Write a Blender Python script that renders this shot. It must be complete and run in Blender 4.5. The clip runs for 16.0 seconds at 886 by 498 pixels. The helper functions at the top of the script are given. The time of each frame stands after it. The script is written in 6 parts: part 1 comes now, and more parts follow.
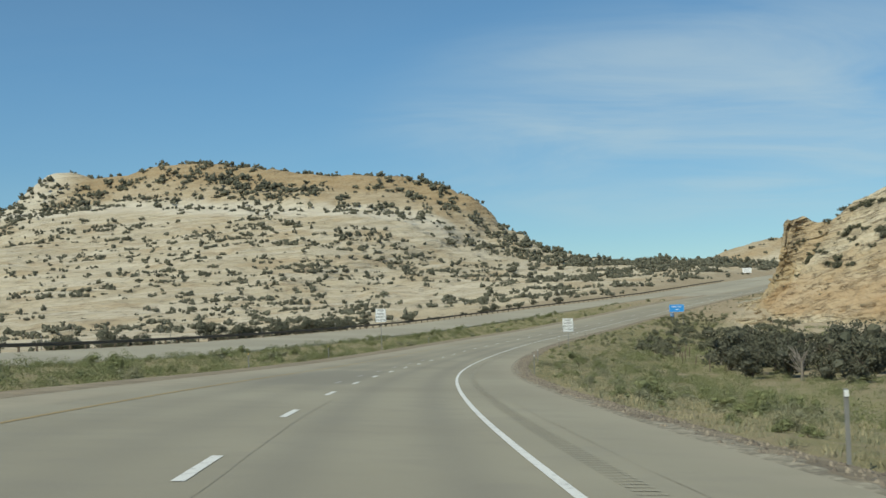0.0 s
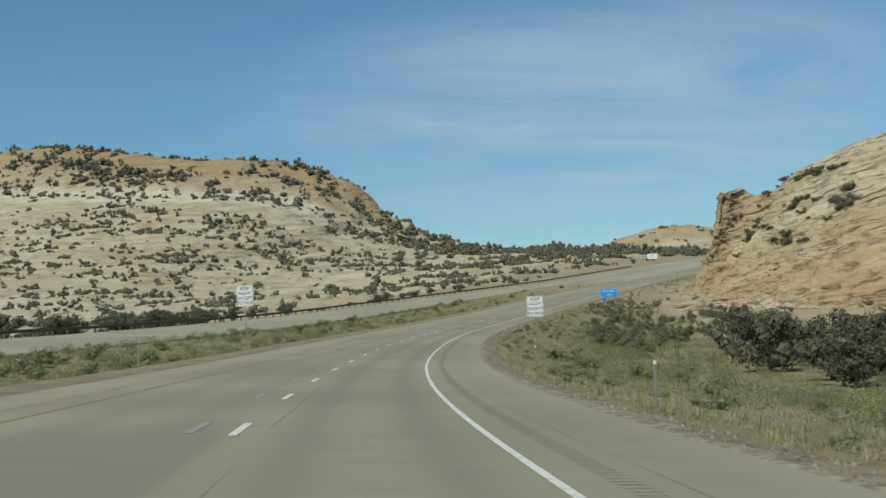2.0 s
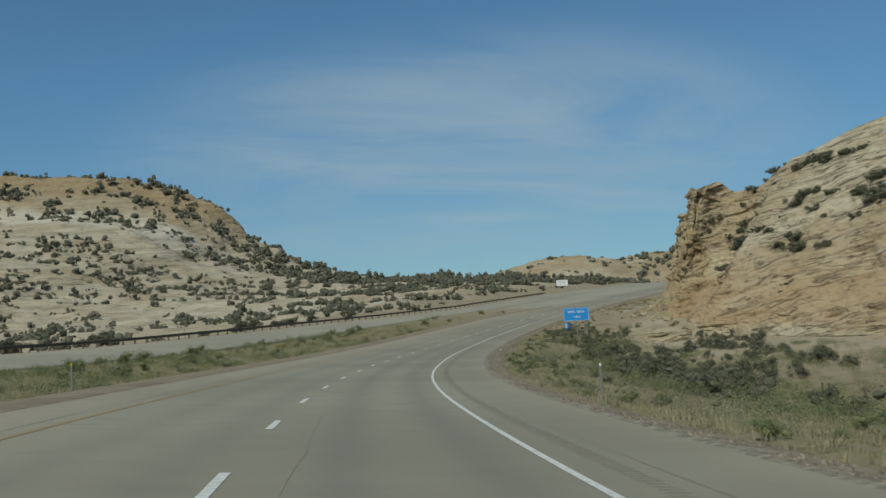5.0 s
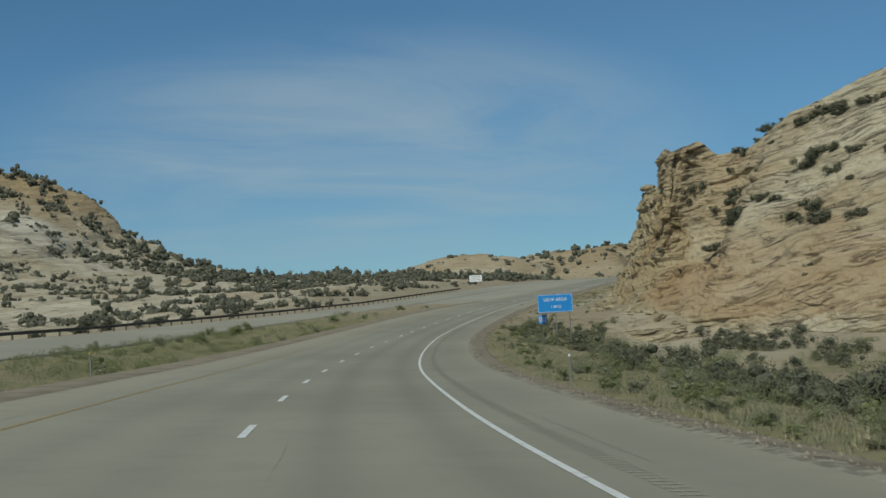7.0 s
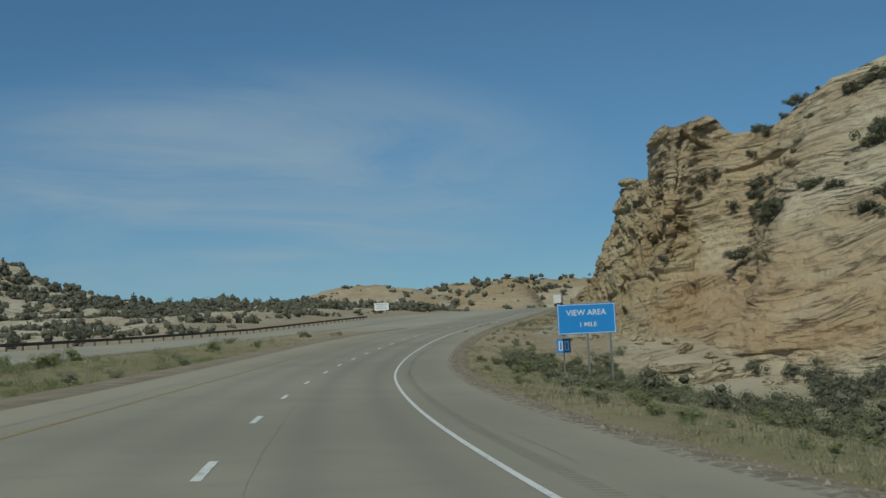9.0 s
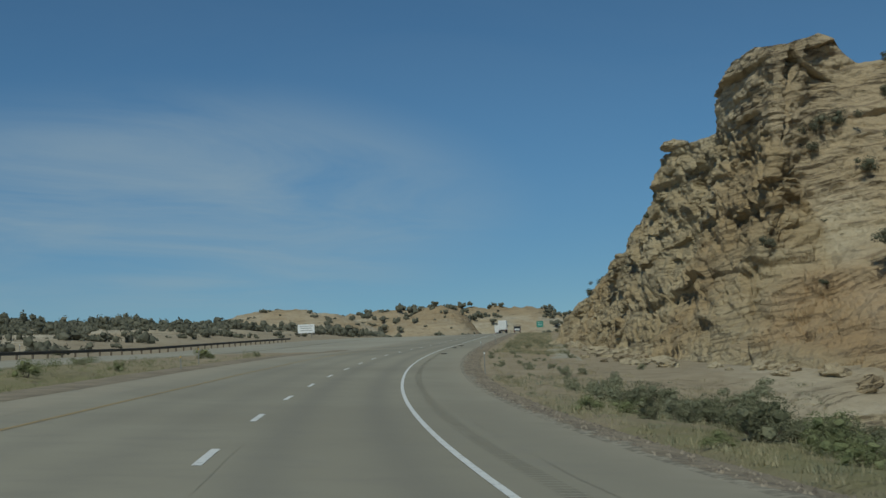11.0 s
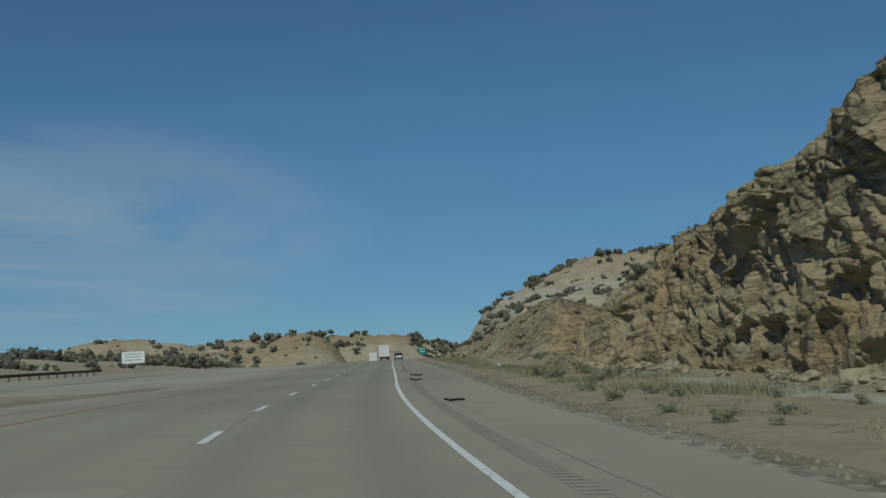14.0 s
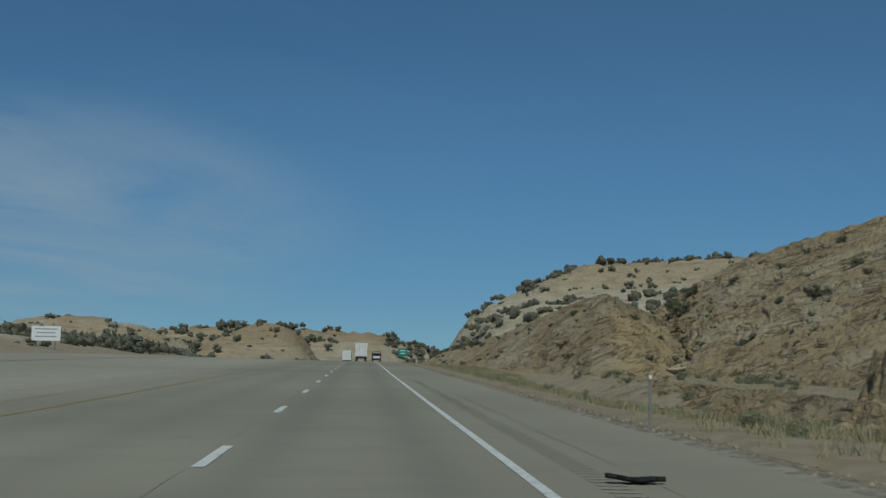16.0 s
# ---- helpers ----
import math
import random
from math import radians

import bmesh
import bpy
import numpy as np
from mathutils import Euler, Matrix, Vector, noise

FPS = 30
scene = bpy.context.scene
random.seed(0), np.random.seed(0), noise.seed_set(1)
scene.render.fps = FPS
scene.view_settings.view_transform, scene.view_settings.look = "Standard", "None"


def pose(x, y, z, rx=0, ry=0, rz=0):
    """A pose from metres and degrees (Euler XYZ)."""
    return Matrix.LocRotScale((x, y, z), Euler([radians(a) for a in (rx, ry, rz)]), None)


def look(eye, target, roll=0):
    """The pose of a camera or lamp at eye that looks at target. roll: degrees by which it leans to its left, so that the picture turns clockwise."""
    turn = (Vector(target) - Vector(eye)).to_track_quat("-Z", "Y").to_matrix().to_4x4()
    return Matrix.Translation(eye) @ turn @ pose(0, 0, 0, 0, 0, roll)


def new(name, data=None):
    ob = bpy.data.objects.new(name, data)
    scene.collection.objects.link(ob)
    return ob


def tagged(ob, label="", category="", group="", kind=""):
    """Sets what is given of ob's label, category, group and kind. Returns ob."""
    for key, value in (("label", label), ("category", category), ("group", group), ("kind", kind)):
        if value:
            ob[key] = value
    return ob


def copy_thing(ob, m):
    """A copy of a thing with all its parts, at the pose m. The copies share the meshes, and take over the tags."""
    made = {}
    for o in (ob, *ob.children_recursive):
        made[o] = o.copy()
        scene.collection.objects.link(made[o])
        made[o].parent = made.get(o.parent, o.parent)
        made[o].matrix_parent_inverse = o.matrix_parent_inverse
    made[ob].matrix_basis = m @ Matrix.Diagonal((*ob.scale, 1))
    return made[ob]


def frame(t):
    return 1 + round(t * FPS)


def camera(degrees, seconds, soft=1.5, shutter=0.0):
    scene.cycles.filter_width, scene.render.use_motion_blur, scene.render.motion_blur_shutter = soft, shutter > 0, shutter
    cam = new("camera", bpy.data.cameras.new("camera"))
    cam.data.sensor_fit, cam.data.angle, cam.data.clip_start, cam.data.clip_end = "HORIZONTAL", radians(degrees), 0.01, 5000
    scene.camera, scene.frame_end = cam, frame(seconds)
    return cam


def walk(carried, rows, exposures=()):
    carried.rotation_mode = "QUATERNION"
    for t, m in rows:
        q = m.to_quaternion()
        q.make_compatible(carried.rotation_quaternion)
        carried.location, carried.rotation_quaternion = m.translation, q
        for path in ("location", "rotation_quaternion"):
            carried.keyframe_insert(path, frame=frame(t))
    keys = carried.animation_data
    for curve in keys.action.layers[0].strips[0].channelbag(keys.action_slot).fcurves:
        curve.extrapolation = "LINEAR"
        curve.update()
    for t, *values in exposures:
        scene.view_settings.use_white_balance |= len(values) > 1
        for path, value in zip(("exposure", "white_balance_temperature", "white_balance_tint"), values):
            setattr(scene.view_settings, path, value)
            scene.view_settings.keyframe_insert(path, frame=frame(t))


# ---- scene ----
# ---- camera and its drive ----
cam = camera(37.264, 16.0, soft=1.5, shutter=0.08)
PATH = [
    (0.0, 0.0, 0.0, 1.335, 92.913, 1.948, -3.909),
    (0.5, 0.173, 13.171, 1.055, 92.43, 2.718, -5.368),
    (1.0, 0.534, 26.312, 0.759, 92.089, 3.121, -6.891),
    (1.5, 1.117, 39.417, 0.45, 92.453, 2.952, -8.141),
    (2.0, 1.913, 52.485, 0.139, 92.514, 2.656, -9.268),
    (2.5, 2.916, 65.512, -0.162, 92.602, 2.093, -10.192),
    (3.0, 4.118, 78.494, -0.441, 92.616, 1.453, -10.787),
    (3.5, 5.516, 91.431, -0.687, 93.092, 1.795, -11.848),
    (4.0, 7.109, 104.318, -0.892, 93.851, 2.289, -13.085),
    (4.2, 7.8, 109.458, -0.96, 94.134, 2.554, -13.555),
    (6.3, 17.085, 162.844, -1.306, 93.505, 2.902, -17.8),
    (6.5, 18.175, 167.865, -1.31, 93.527, 3.04, -18.434),
    (7.0, 21.059, 180.361, -1.302, 93.85, 3.382, -19.863),
    (7.5, 24.179, 192.772, -1.269, 93.898, 3.579, -21.25),
    (8.0, 27.533, 205.094, -1.212, 94.177, 3.363, -22.556),
    (8.5, 31.119, 217.323, -1.129, 94.584, 2.848, -23.794),
    (8.7, 32.619, 222.187, -1.088, 94.802, 2.886, -24.198),
    (10.8, 50.526, 272.256, -0.307, 96.613, 2.318, -27.94),
    (11.0, 52.429, 276.923, -0.191, 96.327, 2.156, -28.361),
    (11.5, 57.332, 288.512, 0.139, 95.244, 2.509, -29.202),
    (12.0, 62.436, 299.985, 0.526, 96.016, 2.509, -30.163),
    (12.5, 67.74, 311.337, 0.972, 96.186, 2.652, -31.168),
    (13.0, 73.244, 322.564, 1.477, 96.449, 3.186, -32.214),
    (13.5, 78.95, 333.658, 2.041, 96.991, 3.46, -33.383),
    (14.0, 84.858, 344.617, 2.653, 97.377, 3.282, -34.66),
    (14.5, 90.963, 355.436, 3.297, 97.685, 2.809, -35.908),
    (15.0, 97.262, 366.113, 3.96, 97.599, 1.85, -37.087),
    (15.5, 103.7, 376.677, 4.628, 97.543, -0.343, -36.389),
    (16.0, 110.223, 387.156, 5.3, 97.532, -1.068, -36.14),
]
EXPOSURES = [(0.0, 0.2, 6550, -1), (2.5, 0.0, 6500, -1), (3.5, -0.04, 6450, -1), (4.0, -0.25, 6400, -1), (7.0, -0.36, 6250, -2), (11.0, -0.6, 6050, -2), (13.5, -0.64, 5950, -2), (16.0, -0.72, 5900, -2)]
walk(cam, [(r[0], pose(*r[1:])) for r in PATH], EXPOSURES)

# ---- sky and sun ----
SUN_AZ, SUN_EL = radians(221), radians(49)      # clockwise from +y, above the horizon


def build_sky():
    world = bpy.data.worlds.new("sky")
    scene.world = world
    world.use_nodes = True
    nt = world.node_tree
    nt.nodes.clear()
    N, L = nt.nodes.new, nt.links.new
    out = N("ShaderNodeOutputWorld")
    bg = N("ShaderNodeBackground")
    bg.inputs["Strength"].default_value = 0.085
    sky = N("ShaderNodeTexSky")
    sky.sky_type = "NISHITA"
    sky.sun_disc = False
    sky.sun_elevation, sky.sun_rotation = SUN_EL, SUN_AZ
    sky.altitude, sky.air_density, sky.dust_density, sky.ozone_density = 2600, 1.0, 0.15, 3.0
    tc = N("ShaderNodeTexCoord")
    # thin cirrus: streaky noise on a flat layer high above
    sep = N("ShaderNodeSeparateXYZ")
    L(tc.outputs["Generated"], sep.inputs[0])
    zc = N("ShaderNodeMath"); zc.operation = "ADD"; zc.inputs[1].default_value = 0.12
    L(sep.outputs["Z"], zc.inputs[0])
    div = N("ShaderNodeVectorMath"); div.operation = "DIVIDE"
    comb = N("ShaderNodeCombineXYZ")
    for i in range(3):
        L(zc.outputs[0], comb.inputs[i])
    L(tc.outputs["Generated"], div.inputs[0]); L(comb.outputs[0], div.inputs[1])
    mp = N("ShaderNodeMapping")
    mp.inputs["Rotation"].default_value = (0, 0, radians(24))
    mp.inputs["Location"].default_value = CLOUD_SHIFT
    mp.inputs["Scale"].default_value = (0.62, 0.95, 0.3)
    L(div.outputs[0], mp.inputs[0])
    n1 = N("ShaderNodeTexNoise"); n1.inputs["Scale"].default_value = 0.55; n1.inputs["Detail"].default_value = 3; n1.inputs["Roughness"].default_value = 0.5
    n2 = N("ShaderNodeTexNoise"); n2.inputs["Scale"].default_value = 1.7; n2.inputs["Detail"].default_value = 9; n2.inputs["Roughness"].default_value = 0.6; n2.inputs["Distortion"].default_value = 0.9
    L(mp.outputs[0], n1.inputs["Vector"]); L(mp.outputs[0], n2.inputs["Vector"])
    mul = N("ShaderNodeMath"); mul.operation = "MULTIPLY"
    L(n1.outputs["Fac"], mul.inputs[0]); L(n2.outputs["Fac"], mul.inputs[1])
    ramp = N("ShaderNodeMapRange"); ramp.interpolation_type = "SMOOTHSTEP"
    ramp.inputs["From Min"].default_value, ramp.inputs["From Max"].default_value = 0.07, 0.38
    ramp.inputs["To Min"].default_value, ramp.inputs["To Max"].default_value = 0.0, 0.56
    L(mul.outputs[0], ramp.inputs["Value"])
    # the bank of cirrus low in the north-east
    dot = N("ShaderNodeVectorMath"); dot.operation = "DOT_PRODUCT"
    nrmz = N("ShaderNodeVectorMath"); nrmz.operation = "NORMALIZE"
    sq = N("ShaderNodeMapping"); sq.inputs["Scale"].default_value = (1, 1, 3.4)
    L(tc.outputs["Generated"], sq.inputs[0]); L(sq.outputs[0], nrmz.inputs[0])
    az, el = radians(16), math.atan(3.4 * math.tan(radians(7.9)))
    dot.inputs[1].default_value = (math.sin(az) * math.cos(el), math.cos(az) * math.cos(el), math.sin(el))
    L(nrmz.outputs[0], dot.inputs[0])
    low = N("ShaderNodeMapRange"); low.interpolation_type = "SMOOTHSTEP"
    low.inputs["From Min"].default_value, low.inputs["From Max"].default_value = math.cos(radians(16)), math.cos(radians(5))
    low.inputs["To Min"].default_value = 0.06
    L(dot.outputs["Value"], low.inputs["Value"])
    m2 = N("ShaderNodeMath"); m2.operation = "MULTIPLY"
    L(ramp.outputs[0], m2.inputs[0]); L(low.outputs[0], m2.inputs[1])
    mix = N("ShaderNodeMix"); mix.data_type = "RGBA"
    deep = N("ShaderNodeMix"); deep.data_type, deep.blend_type = "RGBA", "MULTIPLY"
    deep.inputs[0].default_value = 1.0
    L(sky.outputs[0], deep.inputs[6])
    haze = N("ShaderNodeMapRange"); haze.interpolation_type = "SMOOTHSTEP"
    haze.inputs["From Min"].default_value, haze.inputs["From Max"].default_value = 0.0, 0.22
    L(sep.outputs["Z"], haze.inputs["Value"])
    tint = N("ShaderNodeMix"); tint.data_type = "RGBA"
    tint.inputs[6].default_value, tint.inputs[7].default_value = (0.70, 0.81, 0.83, 1), (0.80, 1.03, 1.09, 1)
    L(haze.outputs[0], tint.inputs[0]); L(tint.outputs[2], deep.inputs[7])
    L(m2.outputs[0], mix.inputs[0]); L(deep.outputs[2], mix.inputs[6])
    mix.inputs[7].default_value = (5.6, 6.4, 7.0, 1)
    L(mix.outputs[2], bg.inputs["Color"]); L(bg.outputs[0], out.inputs[0])
    sun = new("sun", bpy.data.lights.new("sun", "SUN"))
    sun.data.energy, sun.data.angle, sun.data.color = 3.4, radians(0.55), (1.0, 0.925, 0.80)
    d = Vector((math.sin(SUN_AZ) * math.cos(SUN_EL), math.cos(SUN_AZ) * math.cos(SUN_EL), math.sin(SUN_EL)))
    sun.matrix_world = look(d * 500, (0, 0, 0))


CLOUD_SHIFT = (0.35, 0.1, 0.0)
build_sky()

# ---- helpers for meshes ----


def mesh_from(name, verts, faces, smooth=False):
    me = bpy.data.meshes.new(name)
    me.from_pydata([tuple(v) for v in verts] if not isinstance(verts, np.ndarray) else verts.tolist(), [], faces if isinstance(faces, list) else faces.tolist())
    if smooth:
        me.polygons.foreach_set("use_smooth", np.ones(len(me.polygons), dtype=bool))
    me.update()
    return me


def put(name, me, material, parent=None, label="", m=None):
    ob = new(name, me)
    if material is not None:
        me.materials.append(material)
    if parent is not None:
        ob.parent = parent
    if m is not None:
        ob.matrix_basis = m
    return tagged(ob, label)


def part(name, bm, material, parent=None, label="", smooth=False):
    me = bpy.data.meshes.new(name)
    bmesh.ops.recalc_face_normals(bm, faces=bm.faces)
    bm.to_mesh(me)
    bm.free()
    if smooth:
        me.polygons.foreach_set("use_smooth", np.ones(len(me.polygons), dtype=bool))
    return put(name, me, material, parent, label)


def attribute(me, name, values):
    a = me.attributes.new(name, "FLOAT", "POINT")
    a.data.foreach_set("value", np.asarray(values, dtype=np.float32))


def add_box(bm, cx, cy, cz, sx, sy, sz, bevel=0.0):
    r = bmesh.ops.create_cube(bm, size=1.0, matrix=Matrix.Translation((cx, cy, cz)) @ Matrix.Diagonal((sx, sy, sz, 1)))
    if bevel:
        es = {e for v in r["verts"] for e in v.link_edges}
        bmesh.ops.bevel(bm, geom=list(es), offset=bevel, segments=2, affect="EDGES", profile=0.7)
    return r["verts"]


def add_tube(bm, p, q, r1, r2=None, seg=10):
    p, q = Vector(p), Vector(q)
    d = q - p
    m = Matrix.Translation((p + q) / 2) @ d.to_track_quat("Z", "Y").to_matrix().to_4x4()
    return bmesh.ops.create_cone(bm, cap_ends=True, segments=seg, radius1=r1, radius2=r1 if r2 is None else r2, depth=d.length, matrix=m)["verts"]


def _hash(ix, iy, iz, k):
    h = (ix.astype(np.int64) * 374761393 + iy.astype(np.int64) * 668265263 + iz.astype(np.int64) * 2147483647 + k * 974711) & 0xFFFFFFFF
    h = ((h ^ (h >> 13)) * 1274126177) & 0xFFFFFFFF
    h = ((h ^ (h >> 16)) * 2246822519) & 0xFFFFFFFF
    return ((h ^ (h >> 15)) & 0xFFFFFF) / float(0xFFFFFF)


def vnoise(p, k=0):
    """Value noise in -1..1 at points p (n, 3)."""
    i = np.floor(p).astype(np.int64)
    f = p - i
    f = f * f * (3 - 2 * f)
    out = 0
    for dx in (0, 1):
        for dy in (0, 1):
            for dz in (0, 1):
                w = (f[:, 0] if dx else 1 - f[:, 0]) * (f[:, 1] if dy else 1 - f[:, 1]) * (f[:, 2] if dz else 1 - f[:, 2])
                out = out + w * _hash(i[:, 0] + dx, i[:, 1] + dy, i[:, 2] + dz, k)
    return out * 2 - 1


def fbm(p, octaves=4, gain=0.5, k=0):
    out, a, n = 0, 1.0, 0
    for o in range(octaves):
        out = out + a * vnoise(p * 2.0 ** o, k + o * 17)
        n += a
        a *= gain
    return out / n


def cells(p, k=0):
    """Cell noise: distance to the nearest and second feature point, the nearest cell's random value, and a tilted facet."""
    i = np.floor(p).astype(np.int64)
    d1 = np.full(len(p), 9.0)
    d2 = np.full(len(p), 9.0)
    rv = np.zeros(len(p))
    fac = np.zeros(len(p))
    for dx in (-1, 0, 1):
        for dy in (-1, 0, 1):
            for dz in (-1, 0, 1):
                c = i + np.array([dx, dy, dz])
                q = np.stack([_hash(c[:, 0], c[:, 1], c[:, 2], k + j) for j in range(3)], 1) + c
                e = p - q
                d = np.sqrt((e ** 2).sum(1))
                near = d < d1
                d2 = np.where(near, d1, np.minimum(d2, d))
                rv = np.where(near, _hash(c[:, 0], c[:, 1], c[:, 2], k + 7), rv)
                g = np.stack([_hash(c[:, 0], c[:, 1], c[:, 2], k + 8 + j) - 0.5 for j in range(3)], 1)
                fac = np.where(near, (e * g).sum(1) * 2, fac)
                d1 = np.where(near, d, d1)
    return d1, d2, rv, fac


def smooth01(x, a, b):
    t = np.clip((x - a) / (b - a), 0, 1)
    return t * t * (3 - 2 * t)


def grid_faces(nu, nv):
    i = np.arange(nu - 1)[:, None] * nv + np.arange(nv - 1)[None, :]
    return np.stack([i, i + nv, i + nv + 1, i + 1], -1).reshape(-1, 4)


# ---- the road's line: heading, grade and cross fall along its length ----
STEP = 2.0
S = np.arange(-90, 1301, STEP)
KNOT = np.arange(0, 441, 40.0)
HEAD = np.array([0.0, 3.03, 5.77, 8.43, 11.56, 15.03, 18.56, 22.04, 25.35, 28.91, 32.3, 32.5])
GRADE = np.array([-0.0200, -0.0249, -0.0213, -0.0097, -0.0017, 0.0040, 0.0106, 0.0219, 0.0371, 0.0525, 0.0547, 0.0546])

# fine shifts of the line, sideways and in height
SIDE_S = np.array([0, 40, 80, 120, 140, 160, 180, 200, 220, 240, 260, 280, 300, 320, 340, 360, 380, 400, 420, 440, 480, 520, 600])
SIDE = np.array([0.0, 0.11, 0.18, 0.26, 0.48, 0.58, 0.5, 0.43, 0.5, 0.35, 0.36, 0.26, 0.0, -0.06, -0.17, -0.3, -0.27, -0.3, -0.27, -0.29, -0.3, -0.2, 0.0])
SAG = np.array([0.02, -0.04, -0.13, -0.18, -0.18, -0.19, -0.22, -0.23, -0.22, -0.23, -0.2, -0.14, -0.07, 0.01, 0.07, 0.11, 0.14, 0.13, 0.09, 0.03, 0.0, 0.0, 0.0])


def _line():
    h = np.radians(np.interp(S, [-90, *KNOT, 1300], [-6.5, *HEAD, 32.5]))
    g = np.interp(S, [-90, *KNOT, 520, 600, 700, 800, 900, 1000, 1300], [-0.015, *GRADE, 0.052, 0.047, 0.04, 0.032, 0.02, 0.0, -0.02])
    k = np.ones(21) / 21
    h = np.convolve(np.pad(h, 10, mode="edge"), k, "valid")
    g = np.convolve(np.pad(g, 10, mode="edge"), k, "valid")
    p = np.stack([np.cumsum(np.sin(h)), np.cumsum(np.cos(h)), np.cumsum(g)], 1) * STEP
    p -= np.array([np.interp(0, S, p[:, j]) for j in range(3)])
    off = np.interp(S, [-90, 12, 48, 77, 104, 130, 192, 235, 270, 308, 334, 358, 390, 430, 1300], [0, -0.05, 0.2, 0.22, 0.42, 0.6, 0.6, 0.62, 0.35, 0.12, 0.12, 0.2, 0.05, 0.22, 0.25])
    off = np.convolve(np.pad(off, 10, mode="edge"), k, "valid")
    right = np.stack([np.cos(h), -np.sin(h), 0 * h], 1)
    k = np.ones(9) / 9
    side = np.convolve(np.pad(np.interp(S, SIDE_S, SIDE), 4, mode="edge"), k, "valid")
    p[:, 2] += np.convolve(np.pad(np.interp(S, SIDE_S, SAG), 4, mode="edge"), k, "valid")
    return p + right * (off + side)[:, None], right


LINE, RIGHT = _line()
BANK = np.interp(S, [-90, 350, 385, 420, 1300], [0.05, 0.05, 0.036, 0.0, 0.0])


def side(s):
    return np.interp(s, SIDE_S, SIDE)


def sag(s):
    return np.interp(s, SIDE_S, SAG)


def on_road(s, lat, dz=0.0):
    """World points at distance s along the road and lat to the right of the right lane's middle, on the banked plane plus dz."""
    s, lat, dz = np.broadcast_arrays(np.asarray(s, float), np.asarray(lat, float), np.asarray(dz, float))
    p = np.stack([np.interp(s, S, LINE[:, j]) for j in range(3)], -1)
    r = np.stack([np.interp(s, S, RIGHT[:, j]) for j in range(3)], -1)
    p = p + r * lat[..., None]
    p[..., 2] += dz - np.clip(lat, -9.4, 4.9) * np.interp(s, S, BANK)
    return p


def road_coords(x, y):
    """s, lat and the road's height at the foot point, for arrays of world places."""
    s, lat, z = np.empty(len(x)), np.empty(len(x)), np.empty(len(x))
    for a in range(0, len(x), 20000):
        b = slice(a, a + 20000)
        d2 = (x[b, None] - LINE[None, ::2, 0]) ** 2 + (y[b, None] - LINE[None, ::2, 1]) ** 2
        i = np.argmin(d2, 1) * 2
        i = np.clip(i, 1, len(S) - 2)
        dx, dy = x[b] - LINE[i, 0], y[b] - LINE[i, 1]
        lat[b] = dx * RIGHT[i, 0] + dy * RIGHT[i, 1]
        al = np.clip(-dx * RIGHT[i, 1] + dy * RIGHT[i, 0], -2.5, 2.5)
        s[b] = S[i] + al
        z[b] = np.interp(s[b], S, LINE[:, 2])
    return s, lat, z


# ---- lie of the land ----
PAVE_R, PAVE_L = 4.9, -9.4           # edges of the pavement
FAR_L, FAR_R = -36.0, -24.0          # edges of the opposite carriageway
MESA_U = [-420, -260, -200, -156, -126, -106, -85, -71, -43, -23, 4, 51, 97, 152, 182, 200, 215, 220, 236, 253, 274, 298, 331, 420, 560]
MESA_H = [20, 30, 57, 84, 100, 111, 110, 105, 106, 111, 110, 103, 96, 91, 83, 74, 63, 56, 48, 40, 33, 30, 28, 20, 14]


def far_road_height(s):
    near = np.interp(s, [-90, 300, 340, 390, 440, 1300], [1.2, 1.2, 1.0, 0.5, 0.1, 0.0])
    far = np.interp(s, [-90, 300, 340, 390, 440, 1300], [1.95, 1.95, 1.6, 0.8, 0.3, 0.1])
    return near, far


def mesa_coords(x, y):
    dx, dy = x + 108.0, y - 886.9
    return dx * 0.9045 - dy * 0.4265, -dx * 0.4265 - dy * 0.9045


